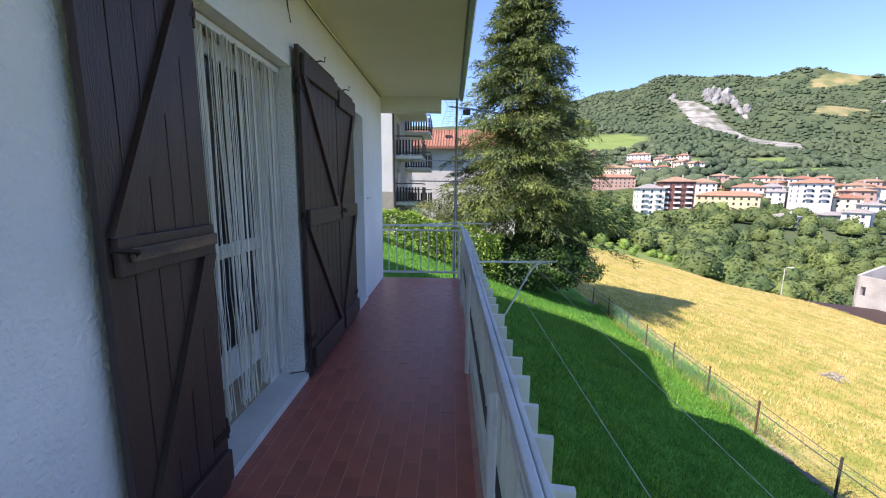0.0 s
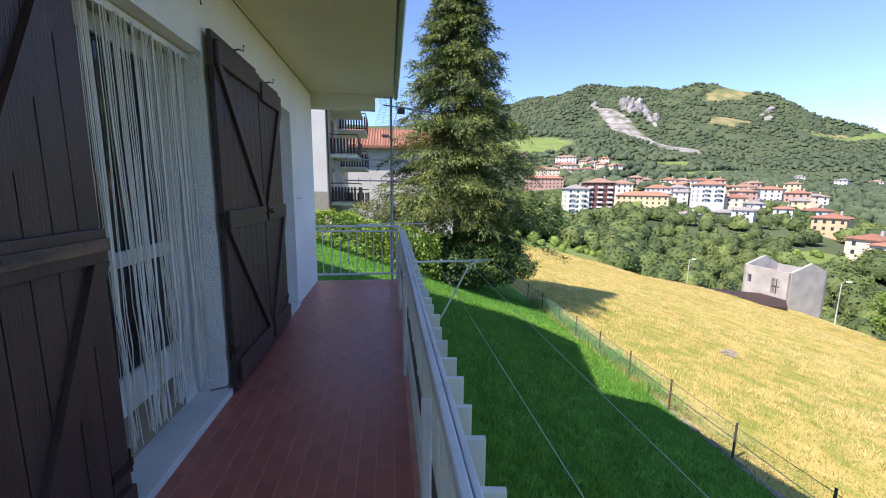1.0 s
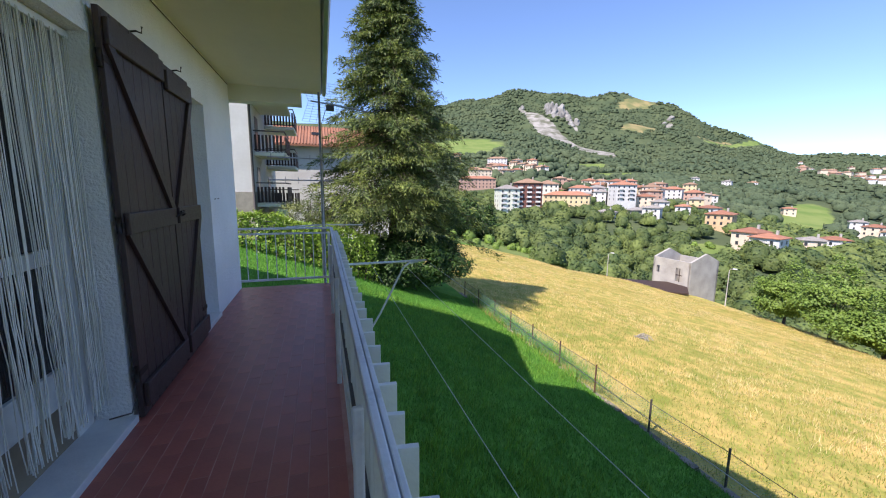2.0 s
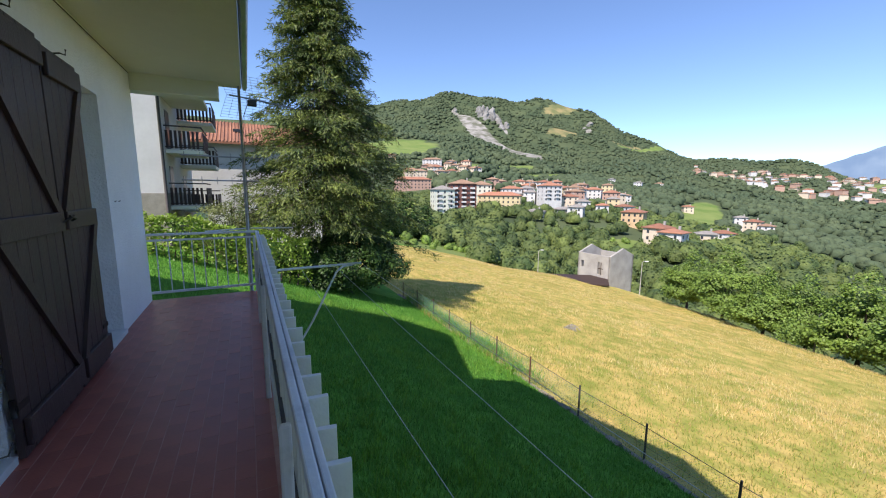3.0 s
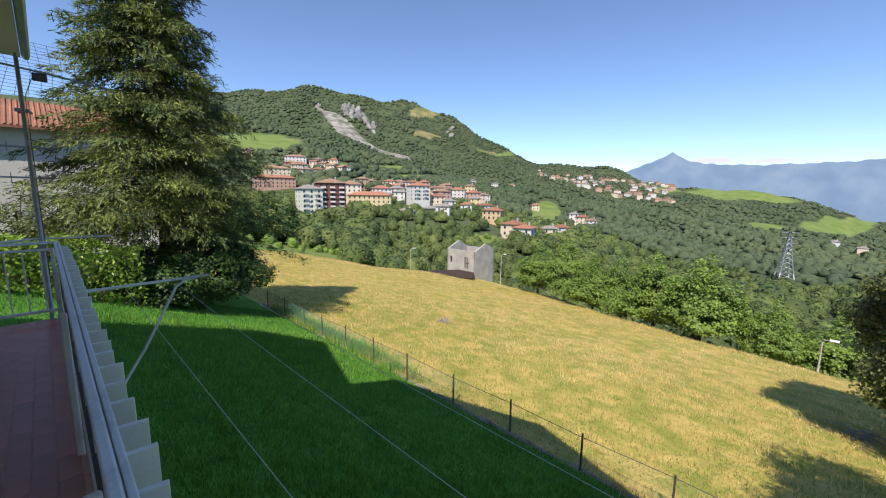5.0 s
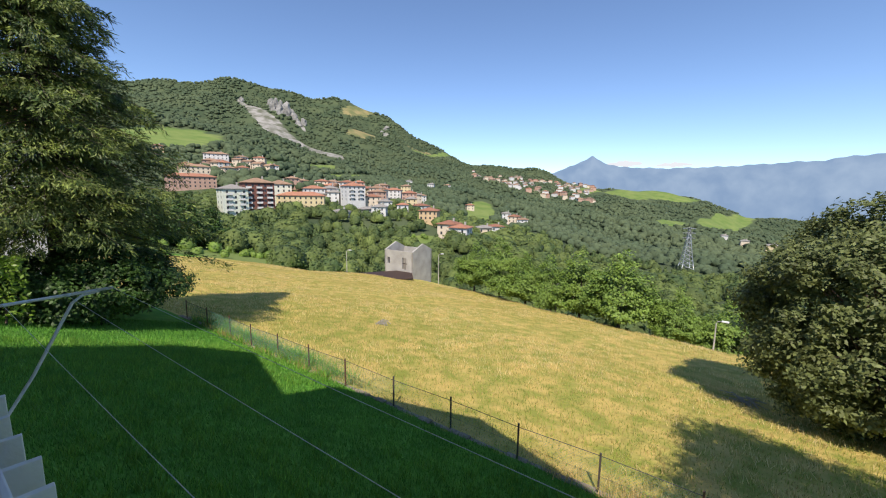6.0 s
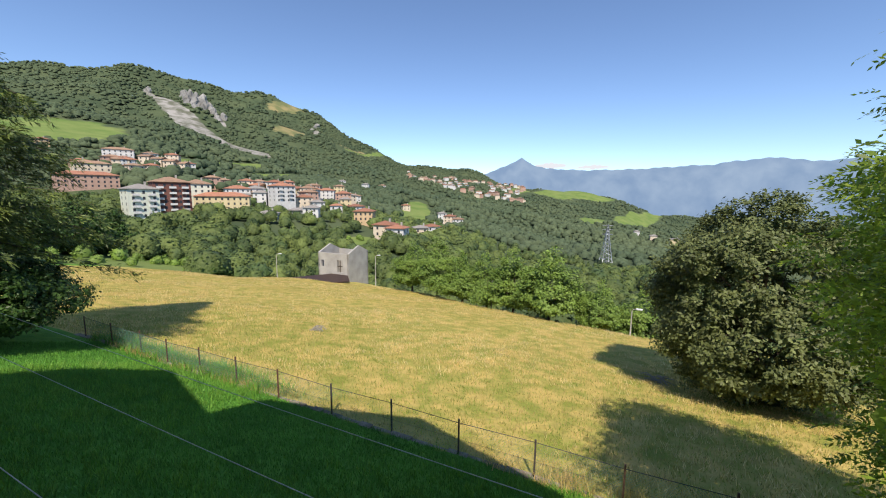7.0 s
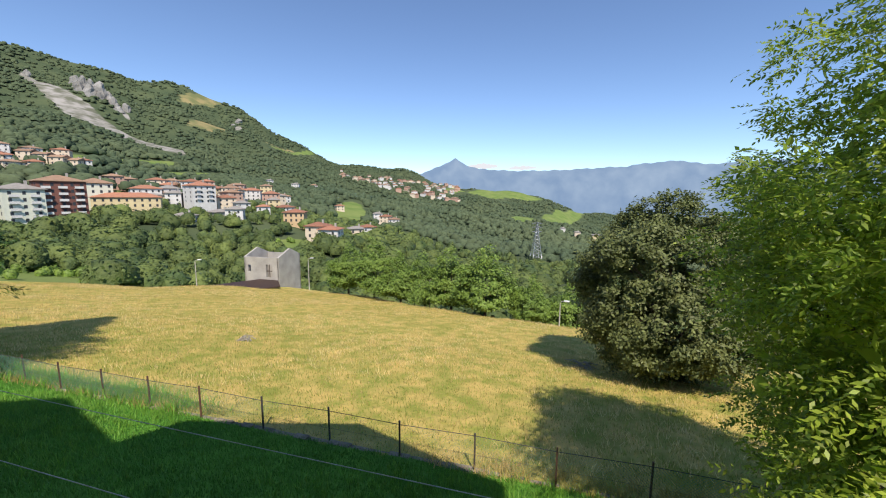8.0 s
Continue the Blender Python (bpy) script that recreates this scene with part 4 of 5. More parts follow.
def town_house(name, az, d, st, w, depth, floors, wallm, roofm, label, yaw=0.0, hip=True, cols=None, balconies=0, group="houses of the hillside town", category="house", windows=True):
    ds = np.arange(d * .86, d * 1.16, d * .01)
    gx, gy = ds * math.sin(radians(az)), ds * math.cos(radians(az))
    d = float(ds[np.argmin(np.abs((land(gx, gy) - 1.5) / ds - st))])
    x, y = polar(az, d)
    z = 1.5 + st * d
    h = floors * 2.8 + .3
    t = thing(name, pose(x, y, z, 0, 0, -az + yaw), label, category, group)
    part("wall", boxed((-w / 2, w / 2, -depth / 2, depth / 2, -5, h)), M[wallm], t)
    bm = bmesh.new()
    o, rise = .7, depth * .19
    e = [bm.verts.new(c) for c in ((-w / 2 - o, -depth / 2 - o, h), (w / 2 + o, -depth / 2 - o, h), (w / 2 + o, depth / 2 + o, h), (-w / 2 - o, depth / 2 + o, h))]
    e2 = [bm.verts.new(v.co + Vector((0, 0, .25))) for v in e]
    inset = min(depth / 2, w / 2 - .5) if hip else -o
    g = [bm.verts.new((-w / 2 + inset, 0, h + rise + .25)), bm.verts.new((w / 2 - inset, 0, h + rise + .25))]
    bm.faces.new(e[::-1])
    for i in range(4):
        bm.faces.new((e[i], e[(i + 1) % 4], e2[(i + 1) % 4], e2[i]))
    bm.faces.new((e2[0], e2[1], g[1], g[0]))
    bm.faces.new((e2[2], e2[3], g[0], g[1]))
    bm.faces.new((e2[1], e2[2], g[1]))
    bm.faces.new((e2[3], e2[0], g[0]))
    roof = part("roof", bm, M[roofm], t)
    part("chimney", boxed((w * .18, w * .18 + .8, .2, 1.0, h + rise * .3, h + rise + 1.3)), M["concrete"], roof)
    if windows:
        n = cols or max(2, int(w / 3.2))
        for f in range(floors):
            for k in range(n):
                o = put("window", window_mesh, None, t)
                o.location = (-w / 2 + w * (k + .5) / n, -depth / 2, f * 2.8 + 1.65)
            for side in (-1, 1):
                for k in range(2):
                    o = put("window", window_mesh, None, t)
                    o.matrix_basis = pose(side * w / 2, -depth / 4 + depth / 2 * k, f * 2.8 + 1.65, 0, 0, 90 * side)
        for f in range(1, floors):
            for k in range(balconies):
                o = put("balcony", slab_mesh, None, t)
                o.location = (-w / 2 + w * (k + .5) / balconies, -depth / 2, f * 2.8 + .1)
    CLEAR.append((x, y, max(w, depth) * .62 + 2))
    if d > 120:
        fx, fy = polar(az, d - max(w, depth) * .5 - 5)
        CLEAR.append((fx, fy, max(w, depth) * .30))
        if floors > 3:
            CLEAR.append((*polar(az, d - 22), 13))
    return t


town_house("apartment_block", 26.9, 222, -.054, 12.5, 13, 5, "w_mint", "roof_grey", "pale mint apartment block with a grey hip roof", 14, balconies=2, group="apartment blocks of the town", category="apartment block")
town_house("apartment_block", 29.8, 232, -.049, 16, 14, 6, "w_brown", "roof_tan", "red-brown apartment block with pale balcony fronts", 10, balconies=3, group="apartment blocks of the town", category="apartment block")
town_house("apartment_block", 32.6, 255, -.033, 13, 14, 5, "w_mint", "roof_tan", "greenish apartment block behind the brown one", 8, group="apartment blocks of the town", category="apartment block")
town_house("town_house", 35.4, 236, -.040, 29, 13, 3, "w_yellow", "roof", "yellow house with a wide red tile roof", -6)
town_house("town_house", 37.0, 275, -.018, 16, 12, 3, "w_white", "roof", "white house with red tile roof in the town", 6)
town_house("town_house", 39.2, 285, -.016, 12, 12, 3, "w_white", "roof_grey", "pale blue-white house with grey roof", 10)
town_house("apartment_block", 42.4, 262, -.021, 14, 14, 4, "w_white", "roof", "white apartment block with an orange hip roof", 24, balconies=2, group="apartment blocks of the town", category="apartment block")
town_house("town_house", 45.8, 300, -.012, 13, 11, 3, "w_cream", "roof_tan", "cream house with brown roof in the town", 5)
town_house("town_house", 48.3, 310, -.016, 14, 11, 3, "w_white", "roof", "white house with red roof in the town", -8)
town_house("town_house", 50.6, 300, -.024, 13, 11, 3, "w_pink", "roof", "pinkish house with red roof in the town", 0)
town_house("town_house", 47.0, 270, -.040, 9, 9, 2, "w_white", "roof_grey", "low white house with grey roof", 14)
town_house("town_house", 44.6, 235, -.052, 12, 8, 1, "concrete", "roof_grey", "long low grey shed among trees", 30, windows=False)
town_house("town_house", 40.6, 222, -.060, 10, 8, 1, "w_white", "roof_grey", "low white building with grey roof", -20)
town_house("town_house", 22.5, 330, .006, 32, 13, 3, "w_pink", "roof", "long reddish terrace with orange roof", 8, cols=10)
town_house("town_house", 23.0, 380, .030, 22, 12, 3, "w_cream", "roof_tan", "cream terrace above the long one", 4)
town_house("town_house", 25.4, 430, .062, 22, 12, 3, "w_white", "roof_tan", "white flats with brown roof high on the slope", -4)
for k in range(4):
    town_house("town_house", 27.9 + 1.15 * k, 425 - 8 * k, .058 - .004 * k, 9, 10, 2, "w_cream", "roof_tan", "terraced cream house stepping down the slope", -30, hip=False)
town_house("town_house", 19.4, 470, .080, 10, 9, 2, "w_orange", "roof", "orange house at the edge of the meadow", 10)
town_house("town_house", 53.6, 205, -.068, 11, 10, 2, "w_orange", "roof", "orange house with red hip roof among trees", -12, cols=4)
town_house("town_house", 56.6, 165, -.108, 9, 9, 2, "w_cream", "roof", "cream house with dark red roofs", -25)
town_house("town_house", 58.3, 160, -.118, 9, 8, 2, "w_white", "roof", "white house with dark red roof beside the lane", -20)
for k, (az, d, st, w, wm, rm) in enumerate(((38.2, 330, .012, 12, "w_cream", "roof"), (41.6, 330, .010, 14, "w_white", "roof"), (43.2, 345, .012, 11, "w_pink", "roof"), (52.0, 330, -.020, 12, "w_white", "roof_tan"),
                                            (46.2, 230, -.058, 9, "w_white", "roof_grey"), (49.6, 250, -.050, 8, "w_white", "roof"), (61.8, 190, -.112, 8, "w_cream", "roof_grey"), (63.5, 215, -.105, 9, "w_white", "roof"),
                                            (66.2, 330, -.070, 11, "w_cream", "roof"), (67.4, 320, -.078, 10, "w_white", "roof_tan"), (65.0, 345, -.062, 9, "w_white", "roof_grey"), (59.6, 420, -.040, 9, "w_cream", "roof"),
                                            (53.8, 560, .016, 11, "w_white", "roof_grey"), (56.2, 600, .014, 12, "w_white", "roof_tan"), (50.5, 620, .024, 11, "w_white", "roof_grey"))):
    town_house("town_house", az, d, st, w, w * .85, 2, wm, rm, "small house with tiled roof among trees", -10 + 9 * (k % 4))

tr2 = random.Random(15)
for k in range(24):
    az = tr2.uniform(33, 53)
    d = tr2.uniform(265, 350)
    st = float(np.interp(d, [265, 350], [-.030, .016])) - max(0, az - 45) * .0028
    town_house("town_house", az, d, st, tr2.uniform(8, 13), tr2.uniform(8, 11), tr2.choice((2, 2, 3)), tr2.choice(("w_white", "w_cream", "w_cream", "w_pink", "w_yellow")), tr2.choice(("roof", "roof_tan", "roof_tan", "roof_grey")), "house with low tiled roof in the hillside town", tr2.uniform(-30, 30))
for k in range(12):
    az = tr2.uniform(20, 32)
    town_house("town_house", az, tr2.uniform(370, 440), tr2.uniform(.034, .066), tr2.uniform(9, 15), 10, 2, tr2.choice(("w_white", "w_cream", "w_pink")), tr2.choice(("roof", "roof_tan")), "house with tiled roof high in the town", tr2.uniform(-30, 30))

# far village on the ridge
vr = random.Random(8)
for k in range(115):
    az = vr.uniform(60, 77)
    d = vr.uniform(950, 1330)
    x, y = polar(az, d)
    st = (float(land(x, y)) - 1.5) / d
    lo, hi = np.interp(az, [60, 68, 77], [.020, .0, .0]), np.interp(az, [60, 68, 77], [.07, .05, .03])
    if lo - .02 < st < hi:
        town_house("village_house", az, d, st + .001, vr.uniform(9, 16), vr.uniform(9, 12), vr.choice((2, 2, 3)), vr.choice(("w_white", "w_cream", "w_pink", "w_white")), vr.choice(("roof", "roof_tan", "roof_tan")),
                   "small far house of the ridge village", vr.uniform(-40, 40), group="houses of the ridge village", windows=False)
for k, (az, d, st, w, wm) in enumerate(((96.7, 560, -.098, 13, "w_yellow"), (92.2, 600, -.084, 8, "w_white"), (94.2, 620, -.092, 10, "w_cream"))):
    town_house("valley_building", az, d, st, w, 10, 1, wm, "roof_grey", "low flat building on the valley floor", 8, group="buildings of the valley", windows=False)


def old_house():
    """The roofless stone house below the field's edge."""
    x, y = polar(50.4, 86)
    t = thing("ruined_house", pose(x, y, -17.5, 0, 0, -50.4 - 38), "bare grey rendered house shell with a broken gable", "house")
    w, d, h = 8.0, 7.0, 6.6
    bm = bmesh.new()
    # front wall with two windows, in pieces round the openings
    for b in ((-4, -3.2, -3.5, -3.1, -4, h), (-3.2, -2.5, -3.5, -3.1, -4, 3.6), (-3.2, -2.5, -3.5, -3.1, 5.0, h), (-2.5, 1.0, -3.5, -3.1, -4, h), (1.0, 2.4, -3.5, -3.1, -4, 2.6), (1.0, 2.4, -3.5, -3.1, 5.2, h), (2.4, 3.9, -3.5, -3.1, -4, h)):
        box(bm, *b)
    part("front_wall", bm, M["concrete"], t)
    for sx, nm in ((-4, "side_wall"), (3.6, "gable_wall")):
        bm = bmesh.new()
        a = [bm.verts.new((sx + dx, yy, zz)) for dx in (0, .4) for yy, zz in ((-3.5, -4), (3.5, -4), (3.5, h), (.2, h + 1.5), (-3.5, h + .02))]
        bm.faces.new(a[:5])
        bm.faces.new(a[5:][::-1])
        for i in range(5):
            bm.faces.new((a[i], a[i + 5], a[(i + 1) % 5 + 5], a[(i + 1) % 5]))
        part(nm, bm, M["concrete"], t)
    part("back_wall", boxed((-4, 4, 3.1, 3.5, -4, h)), M["concrete"], t)
    part("window_frame", boxed((1.0, 2.4, -3.36, -3.28, 3.8, 3.95), (1.65, 1.75, -3.36, -3.28, 2.6, 5.2)), M["darkwood"], t)
    CLEAR.append((x, y, 9))
    CLEAR.append((*polar(49.5, 76), 9))
    x, y = polar(46.3, 80)
    s = thing("shed", pose(x, y, -17.3, 0, 0, -46), "low shed with a dark flat roof beside the ruin", "shed")
    part("body", boxed((-4, 6, -3, 3, -2, 1.0)), M["concrete"], s)
    bm = bmesh.new()
    v = [bm.verts.new(c) for c in ((-5.5, -3.5, 1.0), (6.5, -3.5, 1.5), (6.5, 3.5, 1.9), (-5.5, 3.5, 1.4), (-5.5, -3.5, 1.2), (6.5, -3.5, 1.7), (6.5, 3.5, 2.1), (-5.5, 3.5, 1.6))]
    for f in ((3, 2, 1, 0), (4, 5, 6, 7), (0, 1, 5, 4), (1, 2, 6, 5), (2, 3, 7, 6), (3, 0, 4, 7)):
        bm.faces.new([v[i] for i in f])
    part("roof", bm, M["darkwood"], s)
    CLEAR.append((x, y, 8))


old_house()


def neighbour():
    """The white apartment house beyond the hedge, with its stacks of balconies."""
    t = thing("neighbour_house", pose(-3.75, 24.5, 0), "white apartment house with brown slatted balconies", "apartment house")
    part("wall", boxed((-12, 0, 0, 12, -4, 8.6)), M["w_white"], t)
    part("stone_base", boxed((-12.02, .03, -.04, 12.02, -4, 1.3)), M["stone"], t, "beige stone-faced base")
    part("drainpipe", tube(bmesh.new(), [(.06, -.06, -3), (.06, -.06, 8.5)], .07, 8), M["darkwire"], t, "dark drainpipe")
    part("roof", boxed((-12.6, 1.2, -.7, 12.6, 8.6, 8.9)), M["roof"], t)
    for y0, y1, x1, zs in ((1.2, 4.6, 1.75, (.6, 3.65)), (6.2, 9.6, 2.0, (.2, 3.1, 5.9))):
        for z in zs:
            b = part("balcony", boxed((.02, x1, y0, y1, z - .2, z)), M["soffit"], t, "balcony slab with dark slatted front")
            part("handrail", boxed((x1 - .06, x1, y0, y1, z + 1.2, z + 1.27), (.02, x1 - .06, y0, y0 + .06, z + 1.2, z + 1.27), (x1 - .06, x1, y0, y1, z + .1, z + .16), (.02, x1 - .06, y0, y0 + .06, z + .1, z + .16)), M["darkwire"], b)
            n = int(x1 / .2)
            for k in range(n):
                part("slat", boxed((.06 + .2 * k, .18 + .2 * k, y0 - .03, y0 - .003, z + .06, z + 1.0)), M["darkwood"], b)
            for k in range(int((y1 - y0) / .21)):
                part("slat", boxed((x1 + .003, x1 + .03, y0 + .05 + .21 * k, y0 + .19 + .21 * k, z + .06, z + 1.0)), M["darkwood"], b)
            part("balcony_door", boxed((-.02, .02, y0 + .8, y0 + 2.0, z, z + 2.2)), M["window"], t)
    part("upper_slab", boxed((.02, 1.9, .6, 4.8, 6.4, 6.6)), M["soffit"], t)
    CLEAR.append((-8, 30, 12))
    # second house behind, with the red tiled roof
    h = thing("red_roofed_house", pose(-2.0, 42, 0), "white house with a red pantile roof behind the hedge", "house")
    part("wall", boxed((-9, 9, 0, 9, -6, 6.0)), M["w_white"], h)
    for s in (0, 1):
        bm = bmesh.new()
        y0, y1, z0, z1 = (-.8, 4.5, 5.7, 8.2) if s == 0 else (9.8, 4.5, 5.7, 8.2)
        v = [bm.verts.new(c) for c in ((-9.6, y0, z0), (9.6, y0, z0), (9.6, y1, z1), (-9.6, y1, z1))]
        v2 = [bm.verts.new(q.co + Vector((0, 0, .18))) for q in v]
        bm.faces.new(v2)
        bm.faces.new(v[::-1])
        for i in range(4):
            bm.faces.new((v[i], v[(i + 1) % 4], v2[(i + 1) % 4], v2[i]))
        bmesh.ops.recalc_face_normals(bm, faces=bm.faces)
        # rounded rows of pantiles down the slope
        TILES = []
        for k in range(64):
            x = -9.5 + k * .30
            TILES.append([(x, y0, z0 + .20), (x, y1, z1 + .20)])
        roof = part("roof", bm, M["roof"], h)
        for pts in TILES:
            part("roof_rib", tube(bmesh.new(), pts, .085, 6), M["roof"], roof)
    part("skylight", boxed((1.2, 2.0, 1.6, 2.3, 7.15, 7.4)), M["window"], h)
    part("balcony", boxed((-6, -3.6, -1.2, 0, 2.2, 2.4), (-6, -3.6, -1.2, -1.12, 2.4, 3.3)), M["darkwood"], h)


neighbour()


# ---- fence ----
def fence():
    f = thing("garden_fence", pose(9.8, 0, 0), "sagging wire mesh fence on rusty posts along the lawn", "fence")
    ys = [25.5, 23.0, 20.6, 18.4, 16.1, 13.8, 11.4, 8.85, 6.4, 4.0, 1.75, -.45, -2.75, -5.1]
    r = random.Random(6)
    for k, y in enumerate(ys):
        z = float(land(9.8, y))
        a, b = r.uniform(-.04, .04), r.uniform(-.04, .04)
        dark = 6 < k < 11
        part("post", boxed((-.022, .022, y - .022, y + .022, z - .3, z + 1.18)), M["darkwire"] if dark else M["rust"], f).rotation_euler = (0, a * .3, 0)
    bm = bmesh.new()
    pts = [(0, y, float(land(9.8, y)) + 1.08 - (.05 if k % 2 else 0)) for k, y in enumerate(ys)]
    tube(bm, pts, .010, 5)
    tube(bm, [(0, y, float(land(9.8, y)) + .5) for y in ys], .004, 4)
    part("top_wire", bm, M["darkwire"], f)
    # diamond mesh
    V, F = [], []
    step, hgt = .085, 1.05
    y = -5.1
    while y < 25.5:
        z0 = float(land(9.8, y)) + .02
        for s in (-1, 1):
            y2 = y + s * hgt
            n = len(V)
            w = .013 if y > 15 or y < -2.7 else .006 if y > 8 else .004
            V += [(0.004 * s, y, z0), (.004 * s, y + w, z0), (.004 * s, y2 + w, z0 + hgt), (.004 * s, y2, z0 + hgt)]
            F.append((n, n + 1, n + 2, n + 3))
        y += step
    put("mesh_wire", np_mesh("mesh_wire", V, F), M["mesh_green"], f, "green plastic-coated mesh")
    bm = bmesh.new()
    r2 = random.Random(9)
    y = -8.0
    while y < 26:
        ln = r2.uniform(.35, .9)
        z = float(land(9.8, y)) + r2.uniform(-.03, .03)
        box(bm, 9.62 + r2.uniform(-.03, .03), 9.86 + r2.uniform(-.03, .03), y, y + ln - .02, z - .2, z + .06)
        y += ln
    tagged(part("fence_kerb", bm, M["kerb"]), "low rough stone edging under the fence", "kerb", kind="structure")


fence()


def street_lamp(az, d, top, base):
    x, y = polar(az, d)
    zt = 1.5 + top * d
    zb = 1.5 + base * d - .6
    t = thing("street_lamp", pose(x, y, zb, 0, 0, -az), "grey street lamp with a curved arm", "street lamp", "street lamps of the lane")
    h = zt - zb
    part("pole", tube(bmesh.new(), [(0, 0, -1), (0, 0, h * .5), (0, 0, h - .25), (.12, 0, h - .06), (.45, 0, h)], [.085, .07, .055, .05, .045], 8), M["concrete"], t)
    part("head", boxed((.40, 1.0, -.13, .13, h - .06, h + .08), bevel=.03), M["white_plastic"], t)


street_lamp(41.3, 80, -.145, -.205)
street_lamp(72.7, 56.5, -.221, -.300)
street_lamp(92.3, 45, -.265, -.335)
street_lamp(55.0, 76, -.157, -.225)


def pylon(az, d, top, base):
    x, y = polar(az, d)
    zb, zt = 1.5 + base * d - 6, 1.5 + top * d
    t = thing("power_pylon", pose(x, y, zb, 0, 0, -az + 20), "grey steel lattice power pylon", "pylon")
    h = zt - zb
    bm = bmesh.new()
    w = lambda f: 3.4 * (1 - f) ** 1.3 + .5
    for sx in (-1, 1):
        for sy in (-1, 1):
            tube(bm, [(sx * w(k / 6), sy * w(k / 6), h * k / 6) for k in range(7)], .28, 4)
    for k in range(10):
        a, b = k / 10, (k + 1) / 10
        for s in (-1, 1):
            tube(bm, [(-w(a), s * w(a), h * a), (w(b), s * w(b), h * b)], .16, 4)
            tube(bm, [(w(a), s * w(a), h * a), (-w(b), s * w(b), h * b)], .16, 4)
    part("tower", bm, M["gutter"], t)
    for z in (.74, .86, .97):
        part("cross_arm", tube(bmesh.new(), [(-4.2, 0, h * z), (0, 0, h * z + .5), (4.2, 0, h * z)], .26, 4), M["gutter"], t)


pylon(88.6, 330, -.066, -.140)

# brush pile and rubble in the field
for x, y, s, lab in ((24.6, -2.4, .9, "heap of grey cut branches lying in the field"), (20.3, 19.3, .5, "small heap of pale stones in the field")):
    z = float(land(x, y))
    t = thing("branch_heap", pose(x, y, z), lab, "heap")
    r = random.Random(int(x * 10))
    for k in range(16):
        a = r.uniform(0, 6.28)
        l = s * r.uniform(.4, 1.2)
        cx, cy = r.uniform(-s, s) * .6, r.uniform(-s, s) * .6
        part("stick", tube(bmesh.new(), [(cx - math.cos(a) * l, cy - math.sin(a) * l, .02), (cx, cy, .12 + .2 * r.random()), (cx + math.cos(a) * l, cy + math.sin(a) * l, .04)], [.03, .03, .012], 5), M["stone"], t)


# ---- woods, grass ----
woods("near_woods", 62, 190, 5.0, 125, .112, 4.0, 8.0, M["woodleaf"], "mixed green woodland in the valley below the field", 51, clear=CLEAR)
woods("meadow_scrub", 70, 190, 4.0, 90, .15, 1.4, 3.2, M["rowleaf"], "scattered bushes in the rough meadow below the field", 55, clear=CLEAR, test=bushy)
woods("middle_woods", 190, 330, 7.2, 70, .13, 4.0, 8.0, M["woodleaf"], "trees between the houses of the hillside", 52, clear=CLEAR)
woods("hill_woods", 330, 700, 8.6, 5, .14, 6.5, 10.0, M["hazeleaf"], "woods on the lower mountain slopes", 53, clear=CLEAR, tall=.8)
woods("mountain_woods", 700, 1750, 11.3, 0, .3, 7.0, 10.5, M["hazeleaf"], "forest covering the mountain", 54, clear=CLEAR, rings=2, sides=6, tall=.6)


def slope_place(az, st, r0, r1):
    """Where the hillside in direction az shows at steepness st, between r0 and r1 metres out."""
    ds = np.arange(r0, r1, 5.0)
    gx, gy = ds * math.sin(radians(az)), ds * math.cos(radians(az))
    d = float(ds[np.argmin(np.abs((land(gx, gy) - 1.5) / ds - st))])
    return (*polar(az, d), 1.5 + st * d)


def crags():
    r = random.Random(17)
    for a0, s0, a1, s1, n, w0, h0, lab in ((31.9, .196, 34.2, .176, 9, 12, 31, "pale grey limestone crag above the scree"), (34.4, .176, 36.0, .158, 6, 8, 15, "lower limestone crag on the mountainside"),
                                           (28.6, .205, 29.3, .196, 4, 9, 13, "small limestone outcrop below the summit"), (46.6, .150, 47.8, .156, 5, 10, 15, "small grey outcrop on the far shoulder")):
        rocks = thing("crag", pose(*slope_place((a0 + a1) / 2, (s0 + s1) / 2, 900, 1700)), lab, "crag", "crags on the mountain")
        home = rocks.matrix_basis.translation.copy()
        for k in range(n):
            bm = bmesh.new()
            f = (k + .5) / n
            x, y, z = Vector(slope_place(a0 + (a1 - a0) * f + r.uniform(-.25, .25), s0 + (s1 - s0) * f + r.uniform(-.006, .006), 900, 1700)) - home
            w, h = w0 * r.uniform(.6, 1.2), h0 * r.uniform(.45, 1.1)
            rings = []
            for i, (t, q) in enumerate(((-.5, 1.25), (.15, 1.0), (.55, .8), (.85, .5), (1.0, .14))):
                cx, cy = x + r.uniform(-.15, .15) * w, y + r.uniform(-.15, .15) * w
                rings.append([bm.verts.new((cx + w * q * r.uniform(.7, 1.2) * math.cos(j * math.pi / 3.5), cy + w * q * r.uniform(.7, 1.2) * math.sin(j * math.pi / 3.5), z + h * t + r.uniform(-.06, .06) * h)) for j in range(7)])
            for u, v in zip(rings, rings[1:]):
                for j in range(7):
                    bm.faces.new((u[j], u[(j + 1) % 7], v[(j + 1) % 7], v[j]))
            bm.faces.new(rings[-1])
            part("rock", bm, M["crag"], rocks)


crags()


# the clouds' sunlit white is put in as a glow of their own
cloud_glow_material = bpy.data.materials.new("cloud")
cloud_glow_material.use_nodes = True
glow = cloud_glow_material.node_tree.nodes.new("ShaderNodeEmission")
glow.inputs["Color"].default_value = (0.56, 0.60, 0.66, 1)
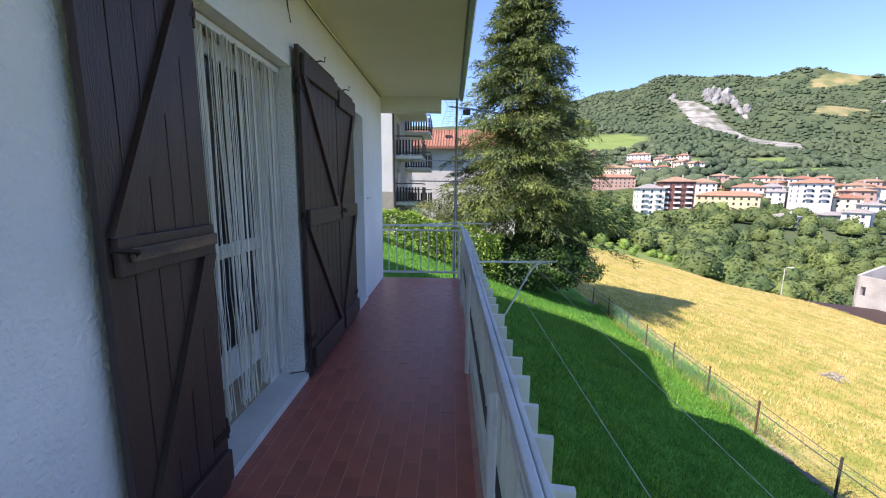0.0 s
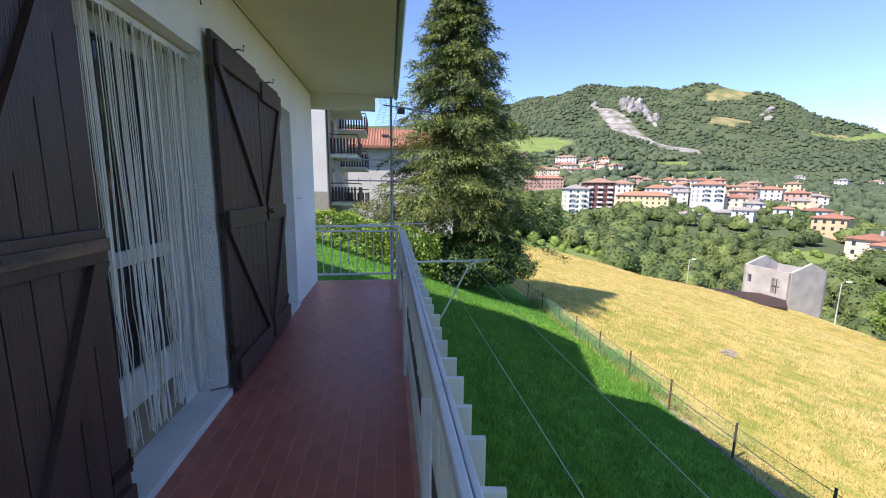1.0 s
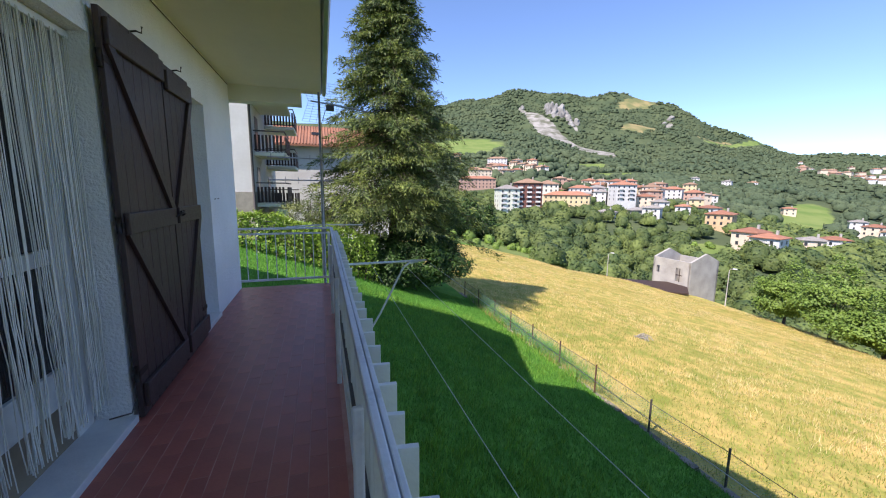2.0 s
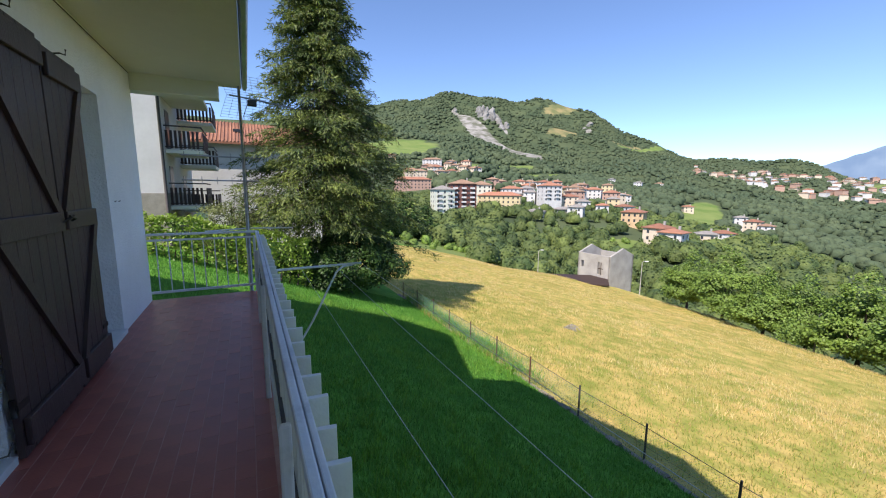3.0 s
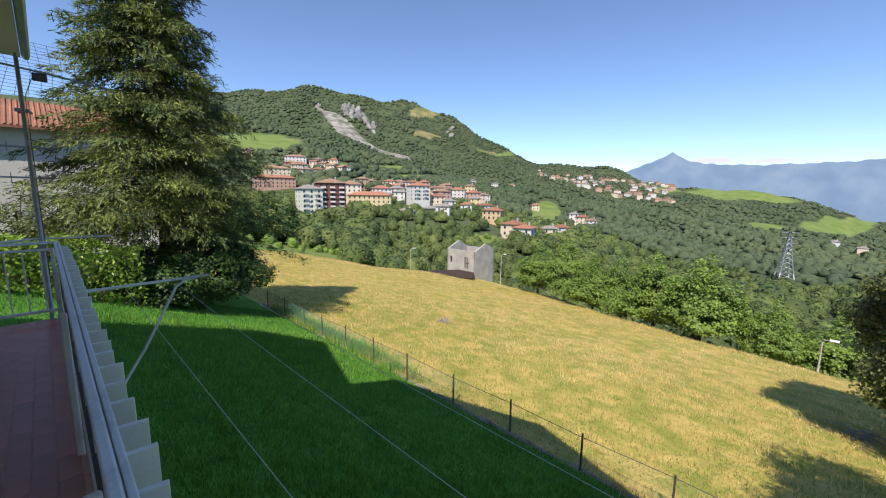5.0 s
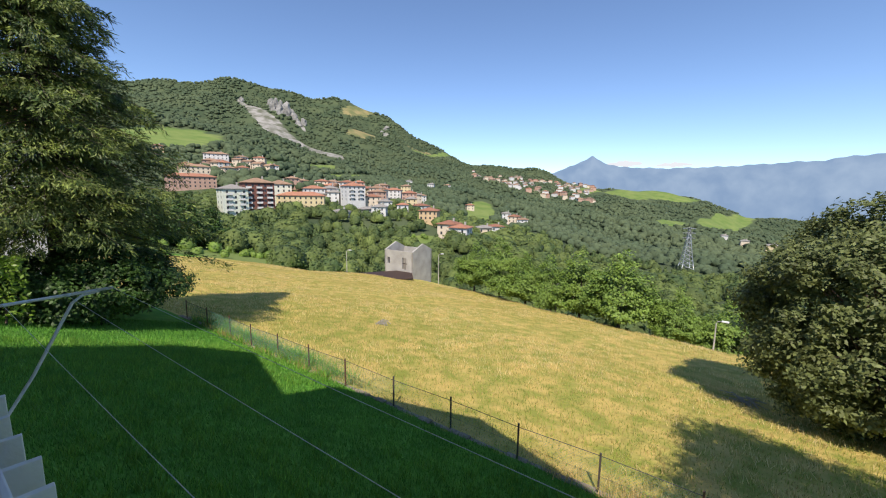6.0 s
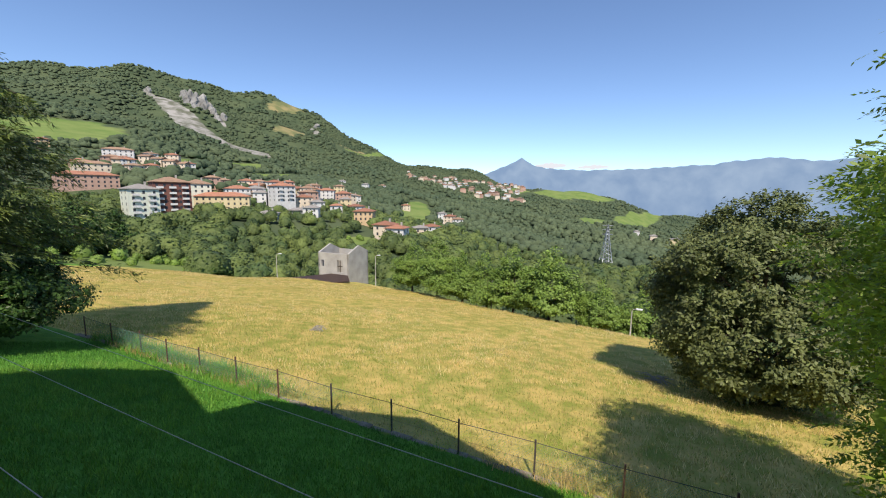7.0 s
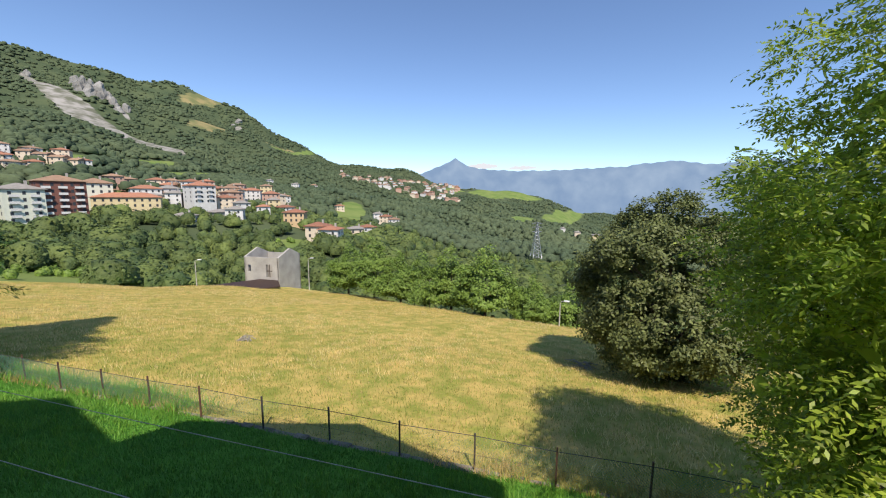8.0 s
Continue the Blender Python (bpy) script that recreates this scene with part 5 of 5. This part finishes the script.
cloud_glow_material.node_tree.links.new(glow.outputs[0], cloud_glow_material.node_tree.nodes["Material Output"].inputs["Surface"])


def cloud(az0, az1, st, height, label, seed):
    r = random.Random(seed)
    bm = bmesh.new()
    for k in range(16):
        az = az0 + (az1 - az0) * (k + .5) / 16
        x, y = polar(az, 4780)
        q = 1 - abs(k - 7.5) / 9
        m = pose(x, y, 1.5 + st * 4780 + r.uniform(-4, 8)) @ Matrix.Diagonal((60, 30, height * (.35 + q * r.uniform(.4, 1.0)), 1))
        bmesh.ops.create_icosphere(bm, subdivisions=2, radius=1, matrix=m)
    for f in bm.faces:
        f.smooth = True
    tagged(part("cloud", bm, cloud_glow_material), label, "cloud", "low clouds on the horizon")


cloud(78.6, 82.4, .074, 34, "small white cloud behind the far range", 3)
cloud(84.5, 88.0, .070, 22, "thin white cloud low behind the range", 4)


def tufts(name, n, x0, x1, y0, y1, h, w, material, label, seed, test):
    r = np.random.default_rng(seed)
    x, y = r.uniform(x0, x1, n), r.uniform(y0, y1, n)
    k = test(x, y)
    x, y = x[k], y[k]
    n = len(x)
    z = land(x, y)
    a = r.uniform(0, 2 * np.pi, n)
    s = r.uniform(.5, 1.4, n) * h
    lx, ly = r.normal(0, .35, n) * s, r.normal(0, .35, n) * s
    dx, dy = np.cos(a) * w, np.sin(a) * w
    v = np.stack([np.stack([x - dx, y - dy, z - .02], -1), np.stack([x + dx, y + dy, z - .02], -1), np.stack([x + lx, y + ly, z + s], -1)], 1).reshape(-1, 3)
    tagged(put(name, np_mesh(name, v, np.arange(3 * n).reshape(n, 3)), material), label, "grass", kind="stuff")


tufts("lawn_grass", 160000, .3, 9.9, -6, 24, .10, .012, M["grass"], "long green lawn grass", 61, lambda x, y: x < 9.75)
tufts("lawn_grass", 40000, -8, .3, 6.6, 22, .10, .014, M["grass"], "long green lawn grass beyond the balcony", 62, lambda x, y: y > 7)
tufts("field_grass", 160000, 9.9, 60, -12, 75, .15, .015, M["straw"], "dry yellow standing hay grass", 63,
      lambda x, y: np.hypot(x, y) < np.interp(np.degrees(np.arctan2(x, y)), CREST_AZ, CREST_R) + 6)


tufts("field_grass", 42000, 9.9, 30, -12, 32, .13, .016, M["green_hay"], "greener grass of the field near the fence", 68, lambda x, y: np.random.default_rng(69).uniform(0, 1, len(x)) < np.clip((32 - x) / 18, 0, 1))


def clumps(name, n, blades, x0, x1, y0, y1, h, w, spread, material, label, seed, test):
    r = np.random.default_rng(seed)
    x, y = r.uniform(x0, x1, n), r.uniform(y0, y1, n)
    k = test(x, y) & (np.sin(x * .31 + 1.3 * np.sin(y * .23)) + np.sin(y * .41 + x * .17) + r.normal(0, .7, n) > .1)
    x, y = np.repeat(x[k], blades), np.repeat(y[k], blades)
    m = len(x)
    x, y = x + r.normal(0, spread, m), y + r.normal(0, spread, m)
    z = land(x, y)
    s = r.uniform(.5, 1.3, m) * h
    a = r.uniform(0, 2 * np.pi, m)
    lx, ly = r.normal(.15, .4, m) * s, r.normal(.1, .4, m) * s
    dx, dy = np.cos(a) * w, np.sin(a) * w
    v = np.stack([np.stack([x - dx, y - dy, z - .02], -1), np.stack([x + dx, y + dy, z - .02], -1), np.stack([x + lx, y + ly, z + s], -1)], 1).reshape(-1, 3)
    tagged(put(name, np_mesh(name, v, np.arange(3 * m).reshape(m, 3)), material), label, "grass", kind="stuff")


clumps("hay_clumps", 9000, 11, 10.2, 62, -12, 70, .20, .019, .22, M["pale_straw"], "pale seeding clumps of dry grass in the field", 64,
       lambda x, y: np.hypot(x, y) < np.interp(np.degrees(np.arctan2(x, y)), CREST_AZ, CREST_R) + 3)
clumps("grass_clumps", 3600, 14, .4, 9.7, -6, 19, .20, .012, .10, M["tuft"], "taller bright tufts in the lawn", 65, lambda x, y: x < 9.7)
clumps("fence_nettles", 260, 16, 9.7, 10.7, 11, 25, .42, .02, .18, M["tuft"], "green nettles grown through the fence", 67, lambda x, y: x > 9.4)
clumps("fence_weeds", 420, 16, 9.6, 10.5, -8, 24, .30, .016, .14, M["straw"], "dry weeds along the fence", 66, lambda x, y: x > 9.4)


# ---- balcony floor tiles ----
floor = tagged(part("floor", boxed((WX + .001, .152, -4.98, END, -.011, -.0008)), M["grout"]), "dark red glazed tile balcony floor with worn joints", "floor", kind="structure")
tile_mesh = bpy.data.meshes.new("tile")
boxed((-.0466, .0466, -.1182, .1182, -.004, .0)).to_mesh(tile_mesh)
tile_mesh.materials.append(M["tile"])
tr = random.Random(2)
rest = bmesh.new()
cnt = 0
for i in range(13):
    x = WX + .05 + i * .0985
    y = END - .12 - (.12 if i % 2 else 0)
    while y > -4.85:
        if y > 1.3 and cnt < 300 and x + .05 < .1:
            o = put("tile", tile_mesh, None, floor)
            o.location = (x, y, tr.uniform(-.0006, .0006))
            cnt += 1
        else:
            box(rest, x - .0466, x + .0466, y - .1182, y + .1182, -.004, 0)
        y -= .2395
tagged(part("tiles", rest, M["tile"], floor), kind="stuff")
